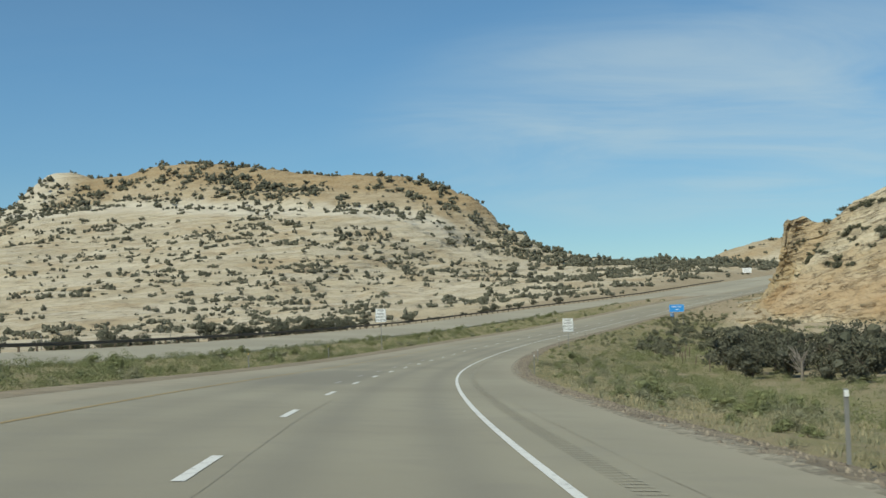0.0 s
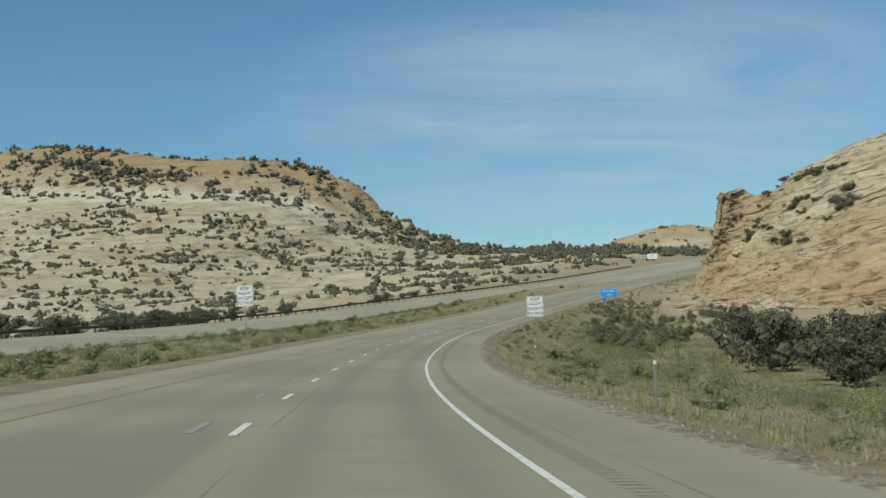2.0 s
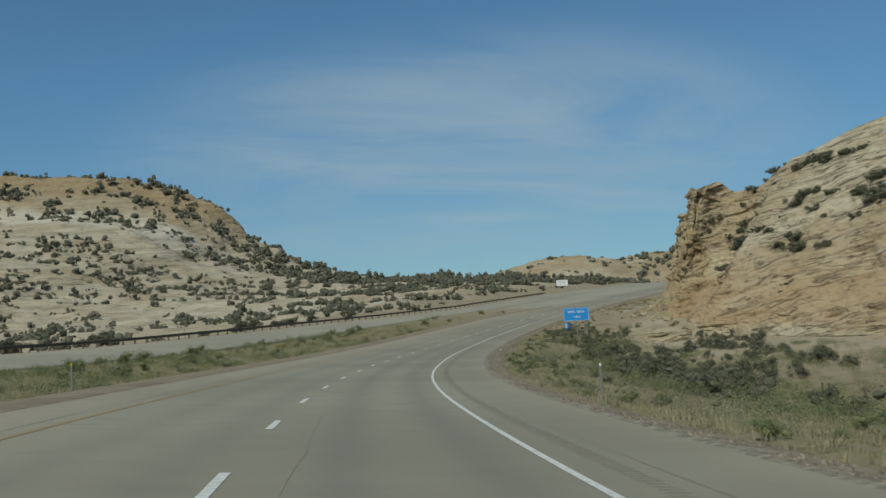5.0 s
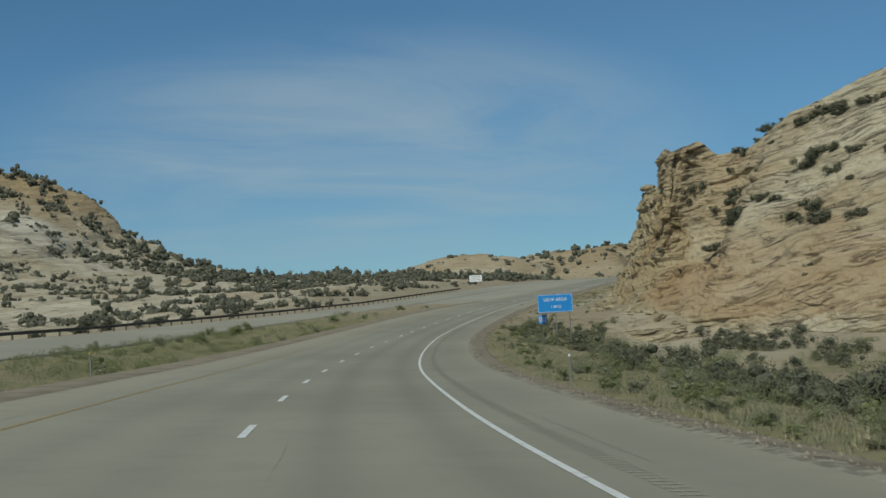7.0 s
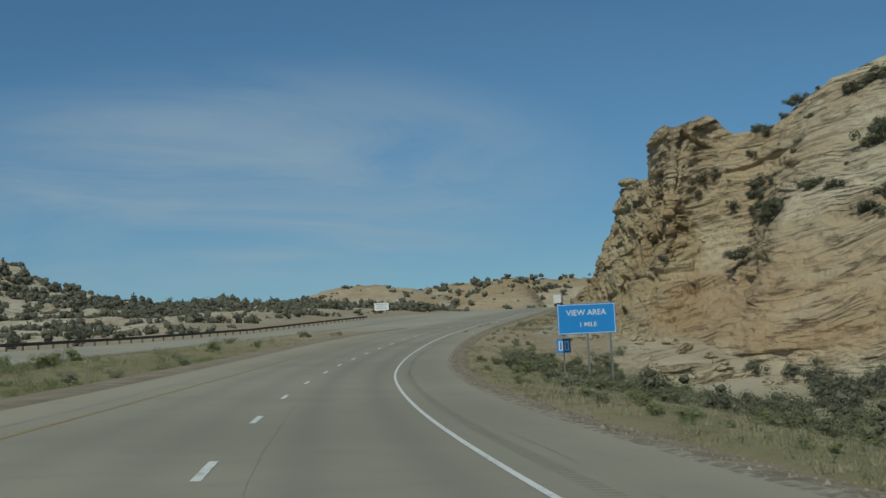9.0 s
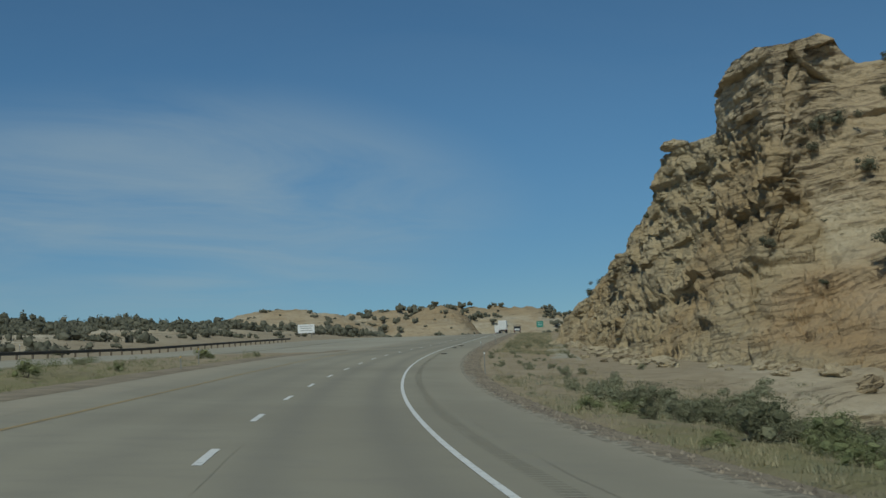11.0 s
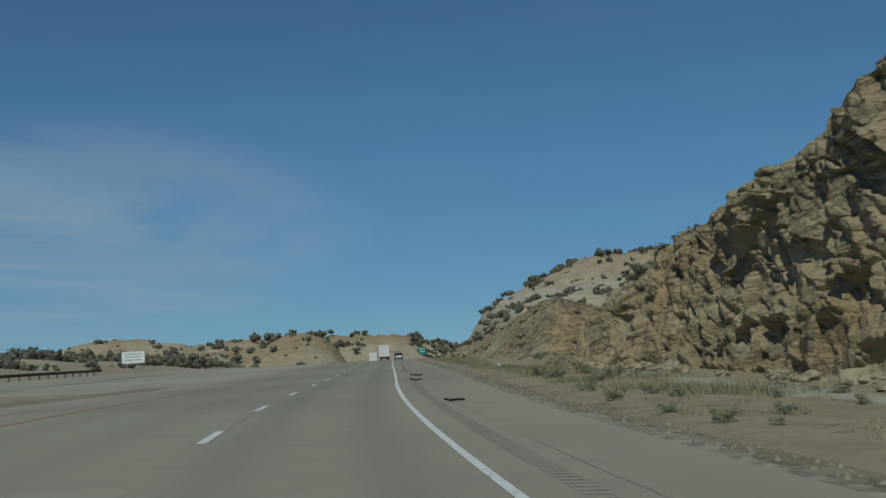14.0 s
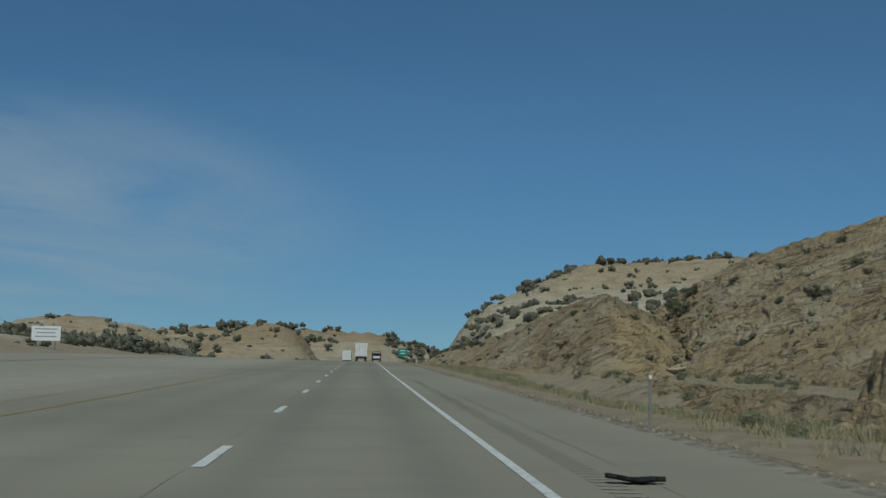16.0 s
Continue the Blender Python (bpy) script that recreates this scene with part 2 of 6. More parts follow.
def natural(x, y, s, lat, zr):
    """Open land away from the road."""
    p = np.stack([x, y, 0 * x], 1)
    base = zr - 0.5 + 1.2 * fbm(p / 38.0, 3, k=5) - np.interp(np.abs(lat), [30, 150], [0, 2.5])
    u, w = mesa_coords(x, y)
    wob = 16 * fbm(p / 70.0, 3, k=11)
    ww = w + wob
    top = np.interp(u + 5 * fbm(p / 25.0, 3, k=12) + 0.75 * np.maximum(-ww, 0), MESA_U, MESA_H)
    prof = np.interp(ww, [-900, -350, -160, -10, 3, 12, 16, 48, 55, 75, 160, 300, 430, 560], [0.0, 0.55, 0.93, 1.0, 0.985, 0.9, 0.87, 0.69, 0.66, 0.64, 0.40, 0.16, 0.04, 0.0])
    z = base + np.maximum(top - base, 0) * prof
    # slickrock benches on the slope
    rock = smooth01(prof, 0.02, 0.12) * smooth01(top, 24, 40)
    zt = z + 1.3 * fbm(p / 15.0, 3, k=21)
    stepd = 3.2
    zs = np.floor(zt / stepd) * stepd + stepd * smooth01(zt / stepd - np.floor(zt / stepd), 0.35, 0.95)
    rough = np.maximum(rock, 0.9 * smooth01(-lat, 44, 70) * smooth01(ww, 700, 520))
    z = z + rough * (0.6 * (zs - zt) + 1.1 * fbm(p / 8.0, 4, k=31) + 1.5 * fbm(p / 30.0, 2, k=33))
    rock = np.maximum(rock, rough)
    # hills beyond
    def hump(cx, cy, ax, sx, sy, h, power=1.0):
        a = radians(ax)
        dx, dy = x - cx, y - cy
        e = ((dx * math.cos(a) + dy * math.sin(a)) / sx) ** 2 + ((-dx * math.sin(a) + dy * math.cos(a)) / sy) ** 2
        return h * np.exp(-e ** power * 0.9) * (1 + 0.16 * fbm(p / 14.0, 5, gain=0.6, k=41))
    z = np.maximum(z, zr - 1 + hump(345, 1020, -18, 70, 60, 28.5, 1.3))
    z = np.maximum(z, zr - 1 + hump(350, 832, 25, 28, 25, 17.5, 1.1))
    # pale bluff beyond the second cut: a terrace and a rim that climbs away from the road
    dx, dy = x - 433.0, y - 800.0
    ba, bw = dx * 0.746 - dy * 0.666, dx * 0.666 + dy * 0.746
    ba, bw = ba + 5 * fbm(p / 30.0, 3, k=44), bw + 9 * fbm(p / 34.0, 4, k=45)
    rim = np.interp(ba, [-70, -30, -8, 15, 39, 68, 120, 260, 420], [0, 7, 24, 36, 45, 48.5, 50, 51, 20])
    share = np.interp(bw, [-270, -165, -128, -118, -60, -12, 4, 200, 450], [0, 0.12, 0.36, 0.52, 0.6, 0.78, 1.0, 1.0, 0.2])
    bluff = rim * share
    led = np.floor(bluff / 4.2) * 4.2 + 4.2 * smooth01(bluff / 4.2 - np.floor(bluff / 4.2), 0.3, 0.95)
    z = np.maximum(z, zr - 1 + 0.5 * bluff + 0.5 * led + (0.7 * fbm(p / 9.0, 3, k=46) - 0.3) * smooth01(bluff, 0.5, 6) - 3 * smooth01(bluff, 1.0, 0.0))
    z = np.maximum(z, zr - 2 + hump(560, 1180, 0, 190, 60, 46, 1.4))
    # the near hill behind the rock face, and the one behind the second cut
    z = np.maximum(z, zr - 2 + hump(200, 310, -30, 62, 40, 30, 1.5))
    z = np.maximum(z, zr - 3 + hump(275, 470, 25, 55, 40, 12, 1.5))
    return z, np.maximum(rock, smooth01(z - base, 2.0, 7.0)), ww, u


def ground_height(x, y):
    s, lat, zr = road_coords(x, y)
    nat, rock, ww, u = natural(x, y, s, lat, zr)
    p = np.stack([x, y, 0 * x], 1)
    bank = np.interp(s, S, BANK)
    plane = zr - np.clip(lat, PAVE_L, PAVE_R) * bank
    open_r = smooth01(s, 354, 336)                 # the hollow beside the first bend
    # verge on the right
    dip = np.interp(lat, [4.9, 6.5, 9, 14, 24, 40, 60], [-0.04, -0.15, -0.55, -1.5, -2.9, -3.0, -2.0])
    flat = np.interp(lat, [4.9, 7, 10, 14, 18, 30], [-0.04, -0.12, -0.25, -0.45, -0.5, -0.3])
    ditch = np.interp(lat, [4.9, 7, 10, 13, 15, 16.5, 20, 30], [-0.04, -0.15, -0.7, -1.25, -1.1, -0.25, -0.1, 0.0])
    wd = smooth01(s, 436, 448) * smooth01(s, 520, 500)
    flat = flat * (1 - wd) + ditch * wd
    gully = np.interp(lat, [4.9, 6.5, 9, 14, 24, 40, 60], [-0.04, -0.12, -0.4, -1.5, -3.6, -3.0, -2.6])
    wg = smooth01(s, 170, 255)
    dip = dip * (1 - wg) + gully * wg
    right = plane + open_r * dip + (1 - open_r) * flat + 0.14 * smooth01(lat, 6, 10) * fbm(p / 3.0, 3, k=3)
    # median, opposite carriageway and its outer slope
    nr, fr = far_road_height(s)
    t1 = np.interp(lat, [FAR_R, -19, -13.5, PAVE_L], [1.0, 0.62, 0.0, 0.0])
    left = zr - np.clip(lat, PAVE_L, 0) * bank * (1 - t1) + nr * t1 - 0.25 * np.exp(-((lat + 14) / 2.5) ** 2) * open_l(s)
    cw = zr + nr + (fr - nr) * np.clip((FAR_R - lat) / 12.0, 0, 1)
    left = np.where(lat < FAR_R, cw, left)
    left = left + 0.1 * fbm(p / 3.0, 3, k=4) * smooth01(np.abs(lat + 16), 7, 3)
    z = np.where(lat > 0, right, left)
    wr = smooth01(lat, np.interp(s, [335, 350], [70, 22]), np.interp(s, [335, 350], [120, 45]))
    wl = smooth01(-lat, np.interp(s, [700, 780], [38, 11]), np.interp(s, [700, 780], [62, 24]))
    wt = np.where(lat > 0, wr, wl)
    ends = smooth01(s, 1040, 1180)
    wt = np.maximum(wt, ends)
    z = z * (1 - wt) + nat * wt
    # beds of the two carriageways lie under the pavement
    inner = smooth01(lat, PAVE_L - 1.9, PAVE_L - 0.6) * smooth01(lat, PAVE_R + 1.5, PAVE_R + 0.5)
    inner2 = smooth01(lat, FAR_L - 2.0, FAR_L - 0.7) * smooth01(lat, FAR_R + 2.0, FAR_R + 0.7) * smooth01(s, 775, 755)
    cross = smooth01(s, 418, 440) * smooth01(s, 760, 740) * smooth01(lat, FAR_L - 2, FAR_L) * smooth01(-lat, 4, 6)
    z = z - 0.45 * np.maximum(np.maximum(inner, inner2), cross) * (1 - ends)
    return z, rock * wt, ww, s, lat


def open_l(s):
    return smooth01(s, 400, 360)

# ---- materials ----


def material(name, rough=0.8, metal=0.0):
    m = bpy.data.materials.new(name)
    m.use_nodes = True
    nt = m.node_tree
    b = nt.nodes["Principled BSDF"]
    b.inputs["Roughness"].default_value = rough
    b.inputs["Metallic"].default_value = metal
    b.inputs["Specular IOR Level"].default_value = 0.25
    return m, nt, b


def rgb(nt, c):
    n = nt.nodes.new("ShaderNodeRGB")
    n.outputs[0].default_value = (*c, 1)
    return n.outputs[0]


def mixc(nt, fac, a, b, mode="MIX"):
    n = nt.nodes.new("ShaderNodeMix")
    n.data_type, n.blend_type = "RGBA", mode
    for k, v in ((0, fac), (6, a), (7, b)):
        if isinstance(v, (int, float)):
            n.inputs[k].default_value = v
        elif isinstance(v, tuple):
            n.inputs[k].default_value = (*v, 1)
        else:
            nt.links.new(v, n.inputs[k])
    return n.outputs[2]


def position(nt, scale=(1, 1, 1)):
    g = nt.nodes.new("ShaderNodeNewGeometry")
    mp = nt.nodes.new("ShaderNodeMapping")
    mp.inputs["Scale"].default_value = scale
    nt.links.new(g.outputs["Position"], mp.inputs[0])
    return mp.outputs[0]


def noise_tex(nt, vec, scale, detail=5, rough=0.55, distort=0.0):
    n = nt.nodes.new("ShaderNodeTexNoise")
    n.inputs["Scale"].default_value, n.inputs["Detail"].default_value = scale, detail
    n.inputs["Roughness"].default_value, n.inputs["Distortion"].default_value = rough, distort
    nt.links.new(vec, n.inputs["Vector"])
    return n.outputs["Fac"]


def ranged(nt, v, a, b, lo=0.0, hi=1.0, smooth=True):
    n = nt.nodes.new("ShaderNodeMapRange")
    if smooth:
        n.interpolation_type = "SMOOTHSTEP"
    for k, x in zip(("From Min", "From Max", "To Min", "To Max"), (a, b, lo, hi)):
        n.inputs[k].default_value = x
    nt.links.new(v, n.inputs["Value"])
    return n.outputs[0]


def math_node(nt, op, a, b=None):
    n = nt.nodes.new("ShaderNodeMath")
    n.operation = op
    for k, v in ((0, a), (1, b)):
        if v is None:
            continue
        if isinstance(v, (int, float)):
            n.inputs[k].default_value = v
        else:
            nt.links.new(v, n.inputs[k])
    return n.outputs[0]


def attr(nt, name):
    n = nt.nodes.new("ShaderNodeAttribute")
    n.attribute_name = name
    return n.outputs["Fac"]


def bump(nt, b, height, strength=0.4, distance=0.1):
    n = nt.nodes.new("ShaderNodeBump")
    n.inputs["Strength"].default_value, n.inputs["Distance"].default_value = strength, distance
    nt.links.new(height, n.inputs["Height"])
    nt.links.new(n.outputs[0], b.inputs["Normal"])


def rock_colour(nt, pale, buff, rust, band=0.35, dip=0.0, strata_shade=0.3):
    """Layered sandstone: pale and buff bands warped along the bedding, rust patches, dark pits, painted ledge shade."""
    warp = noise_tex(nt, position(nt), 0.06, 3)
    g = position(nt, (0.05, 0.05, 1.0))
    off = nt.nodes.new("ShaderNodeVectorMath")
    off.operation = "ADD"
    c = nt.nodes.new("ShaderNodeCombineXYZ")
    lean = nt.nodes.new("ShaderNodeVectorMath")
    lean.operation = "DOT_PRODUCT"
    nt.links.new(position(nt), lean.inputs[0])
    lean.inputs[1].default_value = (-0.9 * dip, 0.42 * dip, 0.0)
    nt.links.new(math_node(nt, "ADD", math_node(nt, "MULTIPLY", warp, 4.5), lean.outputs["Value"]), c.inputs[2])
    nt.links.new(g, off.inputs[0])
    nt.links.new(c.outputs[0], off.inputs[1])
    beds = noise_tex(nt, off.outputs[0], band, 6, 0.65)
    fine = noise_tex(nt, off.outputs[0], band * 7, 4, 0.6)
    grain = noise_tex(nt, position(nt), 2.4, 8, 0.65)
    patch = noise_tex(nt, position(nt), 0.045, 4, 0.55)
    col = mixc(nt, ranged(nt, beds, 0.36, 0.62), pale, buff)
    col = mixc(nt, math_node(nt, "MULTIPLY", ranged(nt, patch, 0.5, 0.66), 0.75), col, rust)
    # thin dark layers: brown strata mixed with painted shade lines under ledges
    col = mixc(nt, math_node(nt, "MULTIPLY", ranged(nt, fine, 0.56, 0.62), strata_shade), col, (0.17, 0.125, 0.08))
    col = mixc(nt, math_node(nt, "MULTIPLY", ranged(nt, grain, 0.42, 0.72), 0.35), col, (0.24, 0.20, 0.14))
    # open bedding seams: thin weathered grooves along the layers, ledge shade painted in
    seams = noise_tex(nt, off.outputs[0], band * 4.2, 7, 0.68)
    ledge_shade = ranged(nt, math_node(nt, "ABSOLUTE", math_node(nt, "SUBTRACT", seams, 0.5)), 0.004, 0.022, 1.0, 0.0)
    ledge_shade = math_node(nt, "MULTIPLY", ledge_shade, ranged(nt, noise_tex(nt, position(nt, (1, 1, 2.5)), 0.16, 4), 0.46, 0.6))
    col = mixc(nt, math_node(nt, "MULTIPLY", ledge_shade, min(1.0, strata_shade * 1.2)), col, (0.135, 0.10, 0.065))
    h = math_node(nt, "ADD", math_node(nt, "MULTIPLY", fine, 0.8), grain)
    h = math_node(nt, "SUBTRACT", h, math_node(nt, "MULTIPLY", ledge_shade, 1.2))
    h = math_node(nt, "ADD", h, math_node(nt, "MULTIPLY", noise_tex(nt, position(nt, (0.8, 0.8, 1.3)), 0.9, 5, 0.6, 0.6), 0.9))
    return col, h


def make_materials():
    M = {}
    # asphalt, worn and dusty
    for key, tone in (("asphalt", 0.0), ("asphalt_far", 0.05), ("asphalt_dusty", 0.06)):
        m, nt, b = material(key, 0.85)
        p = position(nt)
        big = noise_tex(nt, p, 0.05, 4)
        mid = noise_tex(nt, p, 0.9, 5)
        grit = noise_tex(nt, p, 38, 3, 0.7)
        lat = attr(nt, "lat")
        a, c = (0.268 + tone, 0.248 + tone * 0.95, 0.188 + tone * 0.8), (0.325 + tone, 0.302 + tone * 0.95, 0.228 + tone * 0.8)
        col = mixc(nt, ranged(nt, big, 0.35, 0.65), a, c)
        col = mixc(nt, math_node(nt, "MULTIPLY", ranged(nt, mid, 0.45, 0.75), 0.35), col, (0.23, 0.216, 0.18))
        if key == "asphalt":
            # wheel tracks, dark joint seams and the patched stretch
            trk = attr(nt, "track")
            col = mixc(nt, math_node(nt, "MULTIPLY", trk, 0.5), col, (0.185, 0.176, 0.148))
            seam = attr(nt, "seam")
            crack = noise_tex(nt, p, 1.2, 6, 0.7, 1.0)
            col = mixc(nt, math_node(nt, "MULTIPLY", math_node(nt, "MULTIPLY", seam, ranged(nt, crack, 0.35, 0.6)), 0.75), col, (0.07, 0.067, 0.06))
            dust = attr(nt, "dust")
            col = mixc(nt, math_node(nt, "MULTIPLY", dust, ranged(nt, mid, 0.2, 0.7)), col, (0.38, 0.335, 0.25))
        col = mixc(nt, math_node(nt, "MULTIPLY", ranged(nt, grit, 0.5, 0.8), 0.3), col, (0.40, 0.375, 0.32))
        nt.links.new(col, b.inputs["Base Color"])
        bump(nt, b, grit, 0.3, 0.01)
        M[key] = m
    for key, c, wear in (("paint_white", (0.72, 0.72, 0.68), 0.55), ("paint_yellow", (0.36, 0.265, 0.12), 0.85), ("paint_old", (0.33, 0.32, 0.29), 0.8)):
        m, nt, b = material(key, 0.6)
        p = position(nt)
        w = noise_tex(nt, p, 6, 7, 0.7)
        col = mixc(nt, math_node(nt, "MULTIPLY", ranged(nt, w, 0.5, 0.68), wear), c, (0.15, 0.14, 0.12))
        nt.links.new(col, b.inputs["Base Color"])
        M[key] = m
    # ground sheet: sand, dry grass, slickrock and ochre caprock
    m, nt, b = material("land", 0.95)
    p = position(nt)
    big, mid, fine = noise_tex(nt, p, 0.07, 4), noise_tex(nt, p, 0.8, 5), noise_tex(nt, p, 7, 6, 0.7)
    soil = mixc(nt, ranged(nt, mid, 0.35, 0.65), (0.295, 0.242, 0.16), (0.365, 0.303, 0.207))
    soil = mixc(nt, math_node(nt, "MULTIPLY", ranged(nt, fine, 0.5, 0.75), 0.4), soil, (0.27, 0.215, 0.14))
    grassy = math_node(nt, "MULTIPLY", attr(nt, "grass"), ranged(nt, math_node(nt, "ADD", math_node(nt, "MULTIPLY", mid, 0.6), math_node(nt, "MULTIPLY", big, 0.6)), 0.42, 0.66))
    soil = mixc(nt, math_node(nt, "MULTIPLY", grassy, 0.75), soil, (0.19, 0.185, 0.075))
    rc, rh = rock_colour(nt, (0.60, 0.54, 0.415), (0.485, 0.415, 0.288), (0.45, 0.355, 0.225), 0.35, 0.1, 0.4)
    rc = mixc(nt, math_node(nt, "MULTIPLY", attr(nt, "ochre"), 0.85), rc, mixc(nt, ranged(nt, mid, 0.4, 0.6), (0.31, 0.215, 0.11), (0.37, 0.285, 0.17)))
    rc = mixc(nt, math_node(nt, "MULTIPLY", attr(nt, "pale"), 0.6), rc, (0.66, 0.615, 0.51))
    nt.links.new(mixc(nt, attr(nt, "rock"), soil, rc), b.inputs["Base Color"])
    lum = noise_tex(nt, position(nt, (0.07, 0.07, 0.42)), 1.0, 7, 0.62, 0.4)
    hgt = math_node(nt, "ADD", math_node(nt, "MULTIPLY", math_node(nt, "ADD", rh, fine), 0.035), math_node(nt, "MULTIPLY", math_node(nt, "MULTIPLY", lum, attr(nt, "rock")), 2.4))
    bump(nt, b, hgt, 1.0, 1.6)
    M["land"] = m
    # rock faces
    for key, cols, band in (("rock_face", ((0.60, 0.525, 0.38), (0.47, 0.39, 0.255), (0.45, 0.345, 0.21)), 0.4),
                            ("rock_cut", ((0.46, 0.39, 0.255), (0.36, 0.275, 0.155), (0.42, 0.31, 0.165)), 0.8)):
        m, nt, b = material(key, 0.92)
        rc, rh = rock_colour(nt, *cols, band=band, dip=0.22 if key == "rock_face" else 0.3, strata_shade=0.56 if key == "rock_face" else 0.55)
        if key == "rock_cut":
            # spur face: orange rock, with its sunlit brightness added to the colour
            rc = mixc(nt, math_node(nt, "MULTIPLY", attr(nt, "rust"), 0.7), rc, (0.52, 0.385, 0.195))
        if key == "rock_face":
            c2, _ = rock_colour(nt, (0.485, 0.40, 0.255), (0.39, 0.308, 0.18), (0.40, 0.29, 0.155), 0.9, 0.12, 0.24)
            rc = mixc(nt, attr(nt, "cut"), rc, c2)
            rc = mixc(nt, math_node(nt, "MULTIPLY", attr(nt, "rust"), 0.62), rc, (0.42, 0.275, 0.14))
        nt.links.new(rc, b.inputs["Base Color"])
        bump(nt, b, rh, 0.9, 0.4)
        M[key] = m
    m, nt, b = material("gravel", 0.95)
    p = position(nt)
    v = nt.nodes.new("ShaderNodeTexVoronoi")
    v.inputs["Scale"].default_value = 16
    nt.links.new(p, v.inputs["Vector"])
    mid, fine = noise_tex(nt, p, 0.7, 5), noise_tex(nt, p, 22, 4, 0.7)
    edge = attr(nt, "edge")
    col = mixc(nt, ranged(nt, mid, 0.35, 0.65), (0.225, 0.188, 0.132), (0.32, 0.27, 0.195))
    col = mixc(nt, math_node(nt, "MULTIPLY", ranged(nt, fine, 0.45, 0.7), 0.45), col, (0.23, 0.195, 0.145))
    col = mixc(nt, math_node(nt, "MULTIPLY", edge, ranged(nt, noise_tex(nt, position(nt, (1, 1, 1)), 1.6, 6, 0.7), 0.42, 0.62)), col, (0.09, 0.08, 0.068))
    nt.links.new(col, b.inputs["Base Color"])
    bump(nt, b, math_node(nt, "ADD", v.outputs["Distance"], fine), 0.6, 0.04)
    M["gravel"] = m
    # leaves
    # the far juniper tone has distance haze mixed into its leaf colour
    for key, a, c in (("leaf_sage", (0.18, 0.19, 0.12), (0.285, 0.28, 0.175)), ("leaf_green", (0.145, 0.165, 0.075), (0.245, 0.257, 0.125)), ("leaf_olive", (0.115, 0.12, 0.07), (0.2, 0.198, 0.12)), ("leaf_haze", (0.095, 0.097, 0.07), (0.165, 0.16, 0.115)),
                      ("leaf_juniper", (0.075, 0.08, 0.056), (0.14, 0.137, 0.095)), ("leaf_dry", (0.31, 0.268, 0.15), (0.44, 0.385, 0.235)),
                      ("leaf_dark", (0.092, 0.097, 0.064), (0.165, 0.162, 0.107)), ("leaf_dead", (0.20, 0.175, 0.15), (0.28, 0.25, 0.21))):
        m, nt, b = material(key, 0.75)
        g = nt.nodes.new("ShaderNodeNewGeometry")
        o = nt.nodes.new("ShaderNodeObjectInfo")
        r = math_node(nt, "FRACT", math_node(nt, "ADD", g.outputs["Random Per Island"], math_node(nt, "MULTIPLY", o.outputs["Random"], 0.35)))
        col = mixc(nt, r, a, c)
        big = noise_tex(nt, position(nt), 0.25, 3)
        col = mixc(nt, math_node(nt, "MULTIPLY", ranged(nt, big, 0.4, 0.7), 0.35), col, tuple(0.6 * x + 0.05 for x in c))
        nt.links.new(col, b.inputs["Base Color"])
        b.inputs["Specular IOR Level"].default_value = 0.1
        M[key] = m
    def plain(key, c, c2, rough, metal=0.0, scale=4.0, amount=0.5):
        m, nt, b = material(key, rough, metal)
        n = noise_tex(nt, position(nt), scale, 6, 0.65)
        n2 = noise_tex(nt, position(nt), scale * 9, 3, 0.6)
        col = mixc(nt, math_node(nt, "MULTIPLY", ranged(nt, n, 0.42, 0.7), amount), c, c2)
        col = mixc(nt, math_node(nt, "MULTIPLY", ranged(nt, n2, 0.5, 0.75), amount * 0.5), col, c2)
        nt.links.new(col, b.inputs["Base Color"])
        M[key] = m
    plain("bark", (0.12, 0.09, 0.065), (0.21, 0.18, 0.145), 0.95, 0, 5)
    plain("steel", (0.30, 0.30, 0.29), (0.20, 0.185, 0.165), 0.55, 0.6, 2.0)
    plain("rail_steel", (0.105, 0.095, 0.078), (0.17, 0.14, 0.105), 0.7, 0.4, 0.9)
    plain("timber", (0.16, 0.125, 0.09), (0.085, 0.07, 0.055), 0.9, 0, 3)
    plain("post_grey", (0.25, 0.245, 0.225), (0.18, 0.17, 0.15), 0.7, 0.0, 3)
    plain("reflector", (0.82, 0.82, 0.78), (0.7, 0.7, 0.66), 0.35, 0, 9, 0.2)
    plain("reflector_amber", (0.72, 0.46, 0.06), (0.6, 0.4, 0.06), 0.35, 0, 9, 0.2)
    plain("sign_white", (0.78, 0.79, 0.78), (0.68, 0.68, 0.66), 0.45, 0, 1.5, 0.3)
    plain("sign_black", (0.025, 0.025, 0.025), (0.05, 0.05, 0.05), 0.5, 0, 5, 0.3)
    plain("sign_blue", (0.04, 0.27, 0.68), (0.06, 0.3, 0.68), 0.42, 0, 1.5, 0.4)
    plain("sign_green", (0.02, 0.22, 0.17), (0.03, 0.25, 0.2), 0.45, 0, 1.5, 0.4)
    plain("trailer_white", (0.76, 0.76, 0.74), (0.62, 0.61, 0.58), 0.4, 0, 0.7, 0.4)
    plain("trailer_grey", (0.34, 0.35, 0.36), (0.25, 0.25, 0.25), 0.5, 0, 0.7, 0.4)
    plain("cab_dark", (0.03, 0.032, 0.04), (0.06, 0.06, 0.06), 0.35, 0.1, 1.0, 0.3)
    plain("rubber", (0.018, 0.018, 0.018), (0.04, 0.037, 0.034), 0.85, 0, 6)
    plain("lamp_red", (0.42, 0.03, 0.02), (0.3, 0.03, 0.02), 0.3, 0, 6, 0.2)
    plain("chrome", (0.6, 0.6, 0.6), (0.45, 0.45, 0.45), 0.2, 1.0, 3, 0.2)
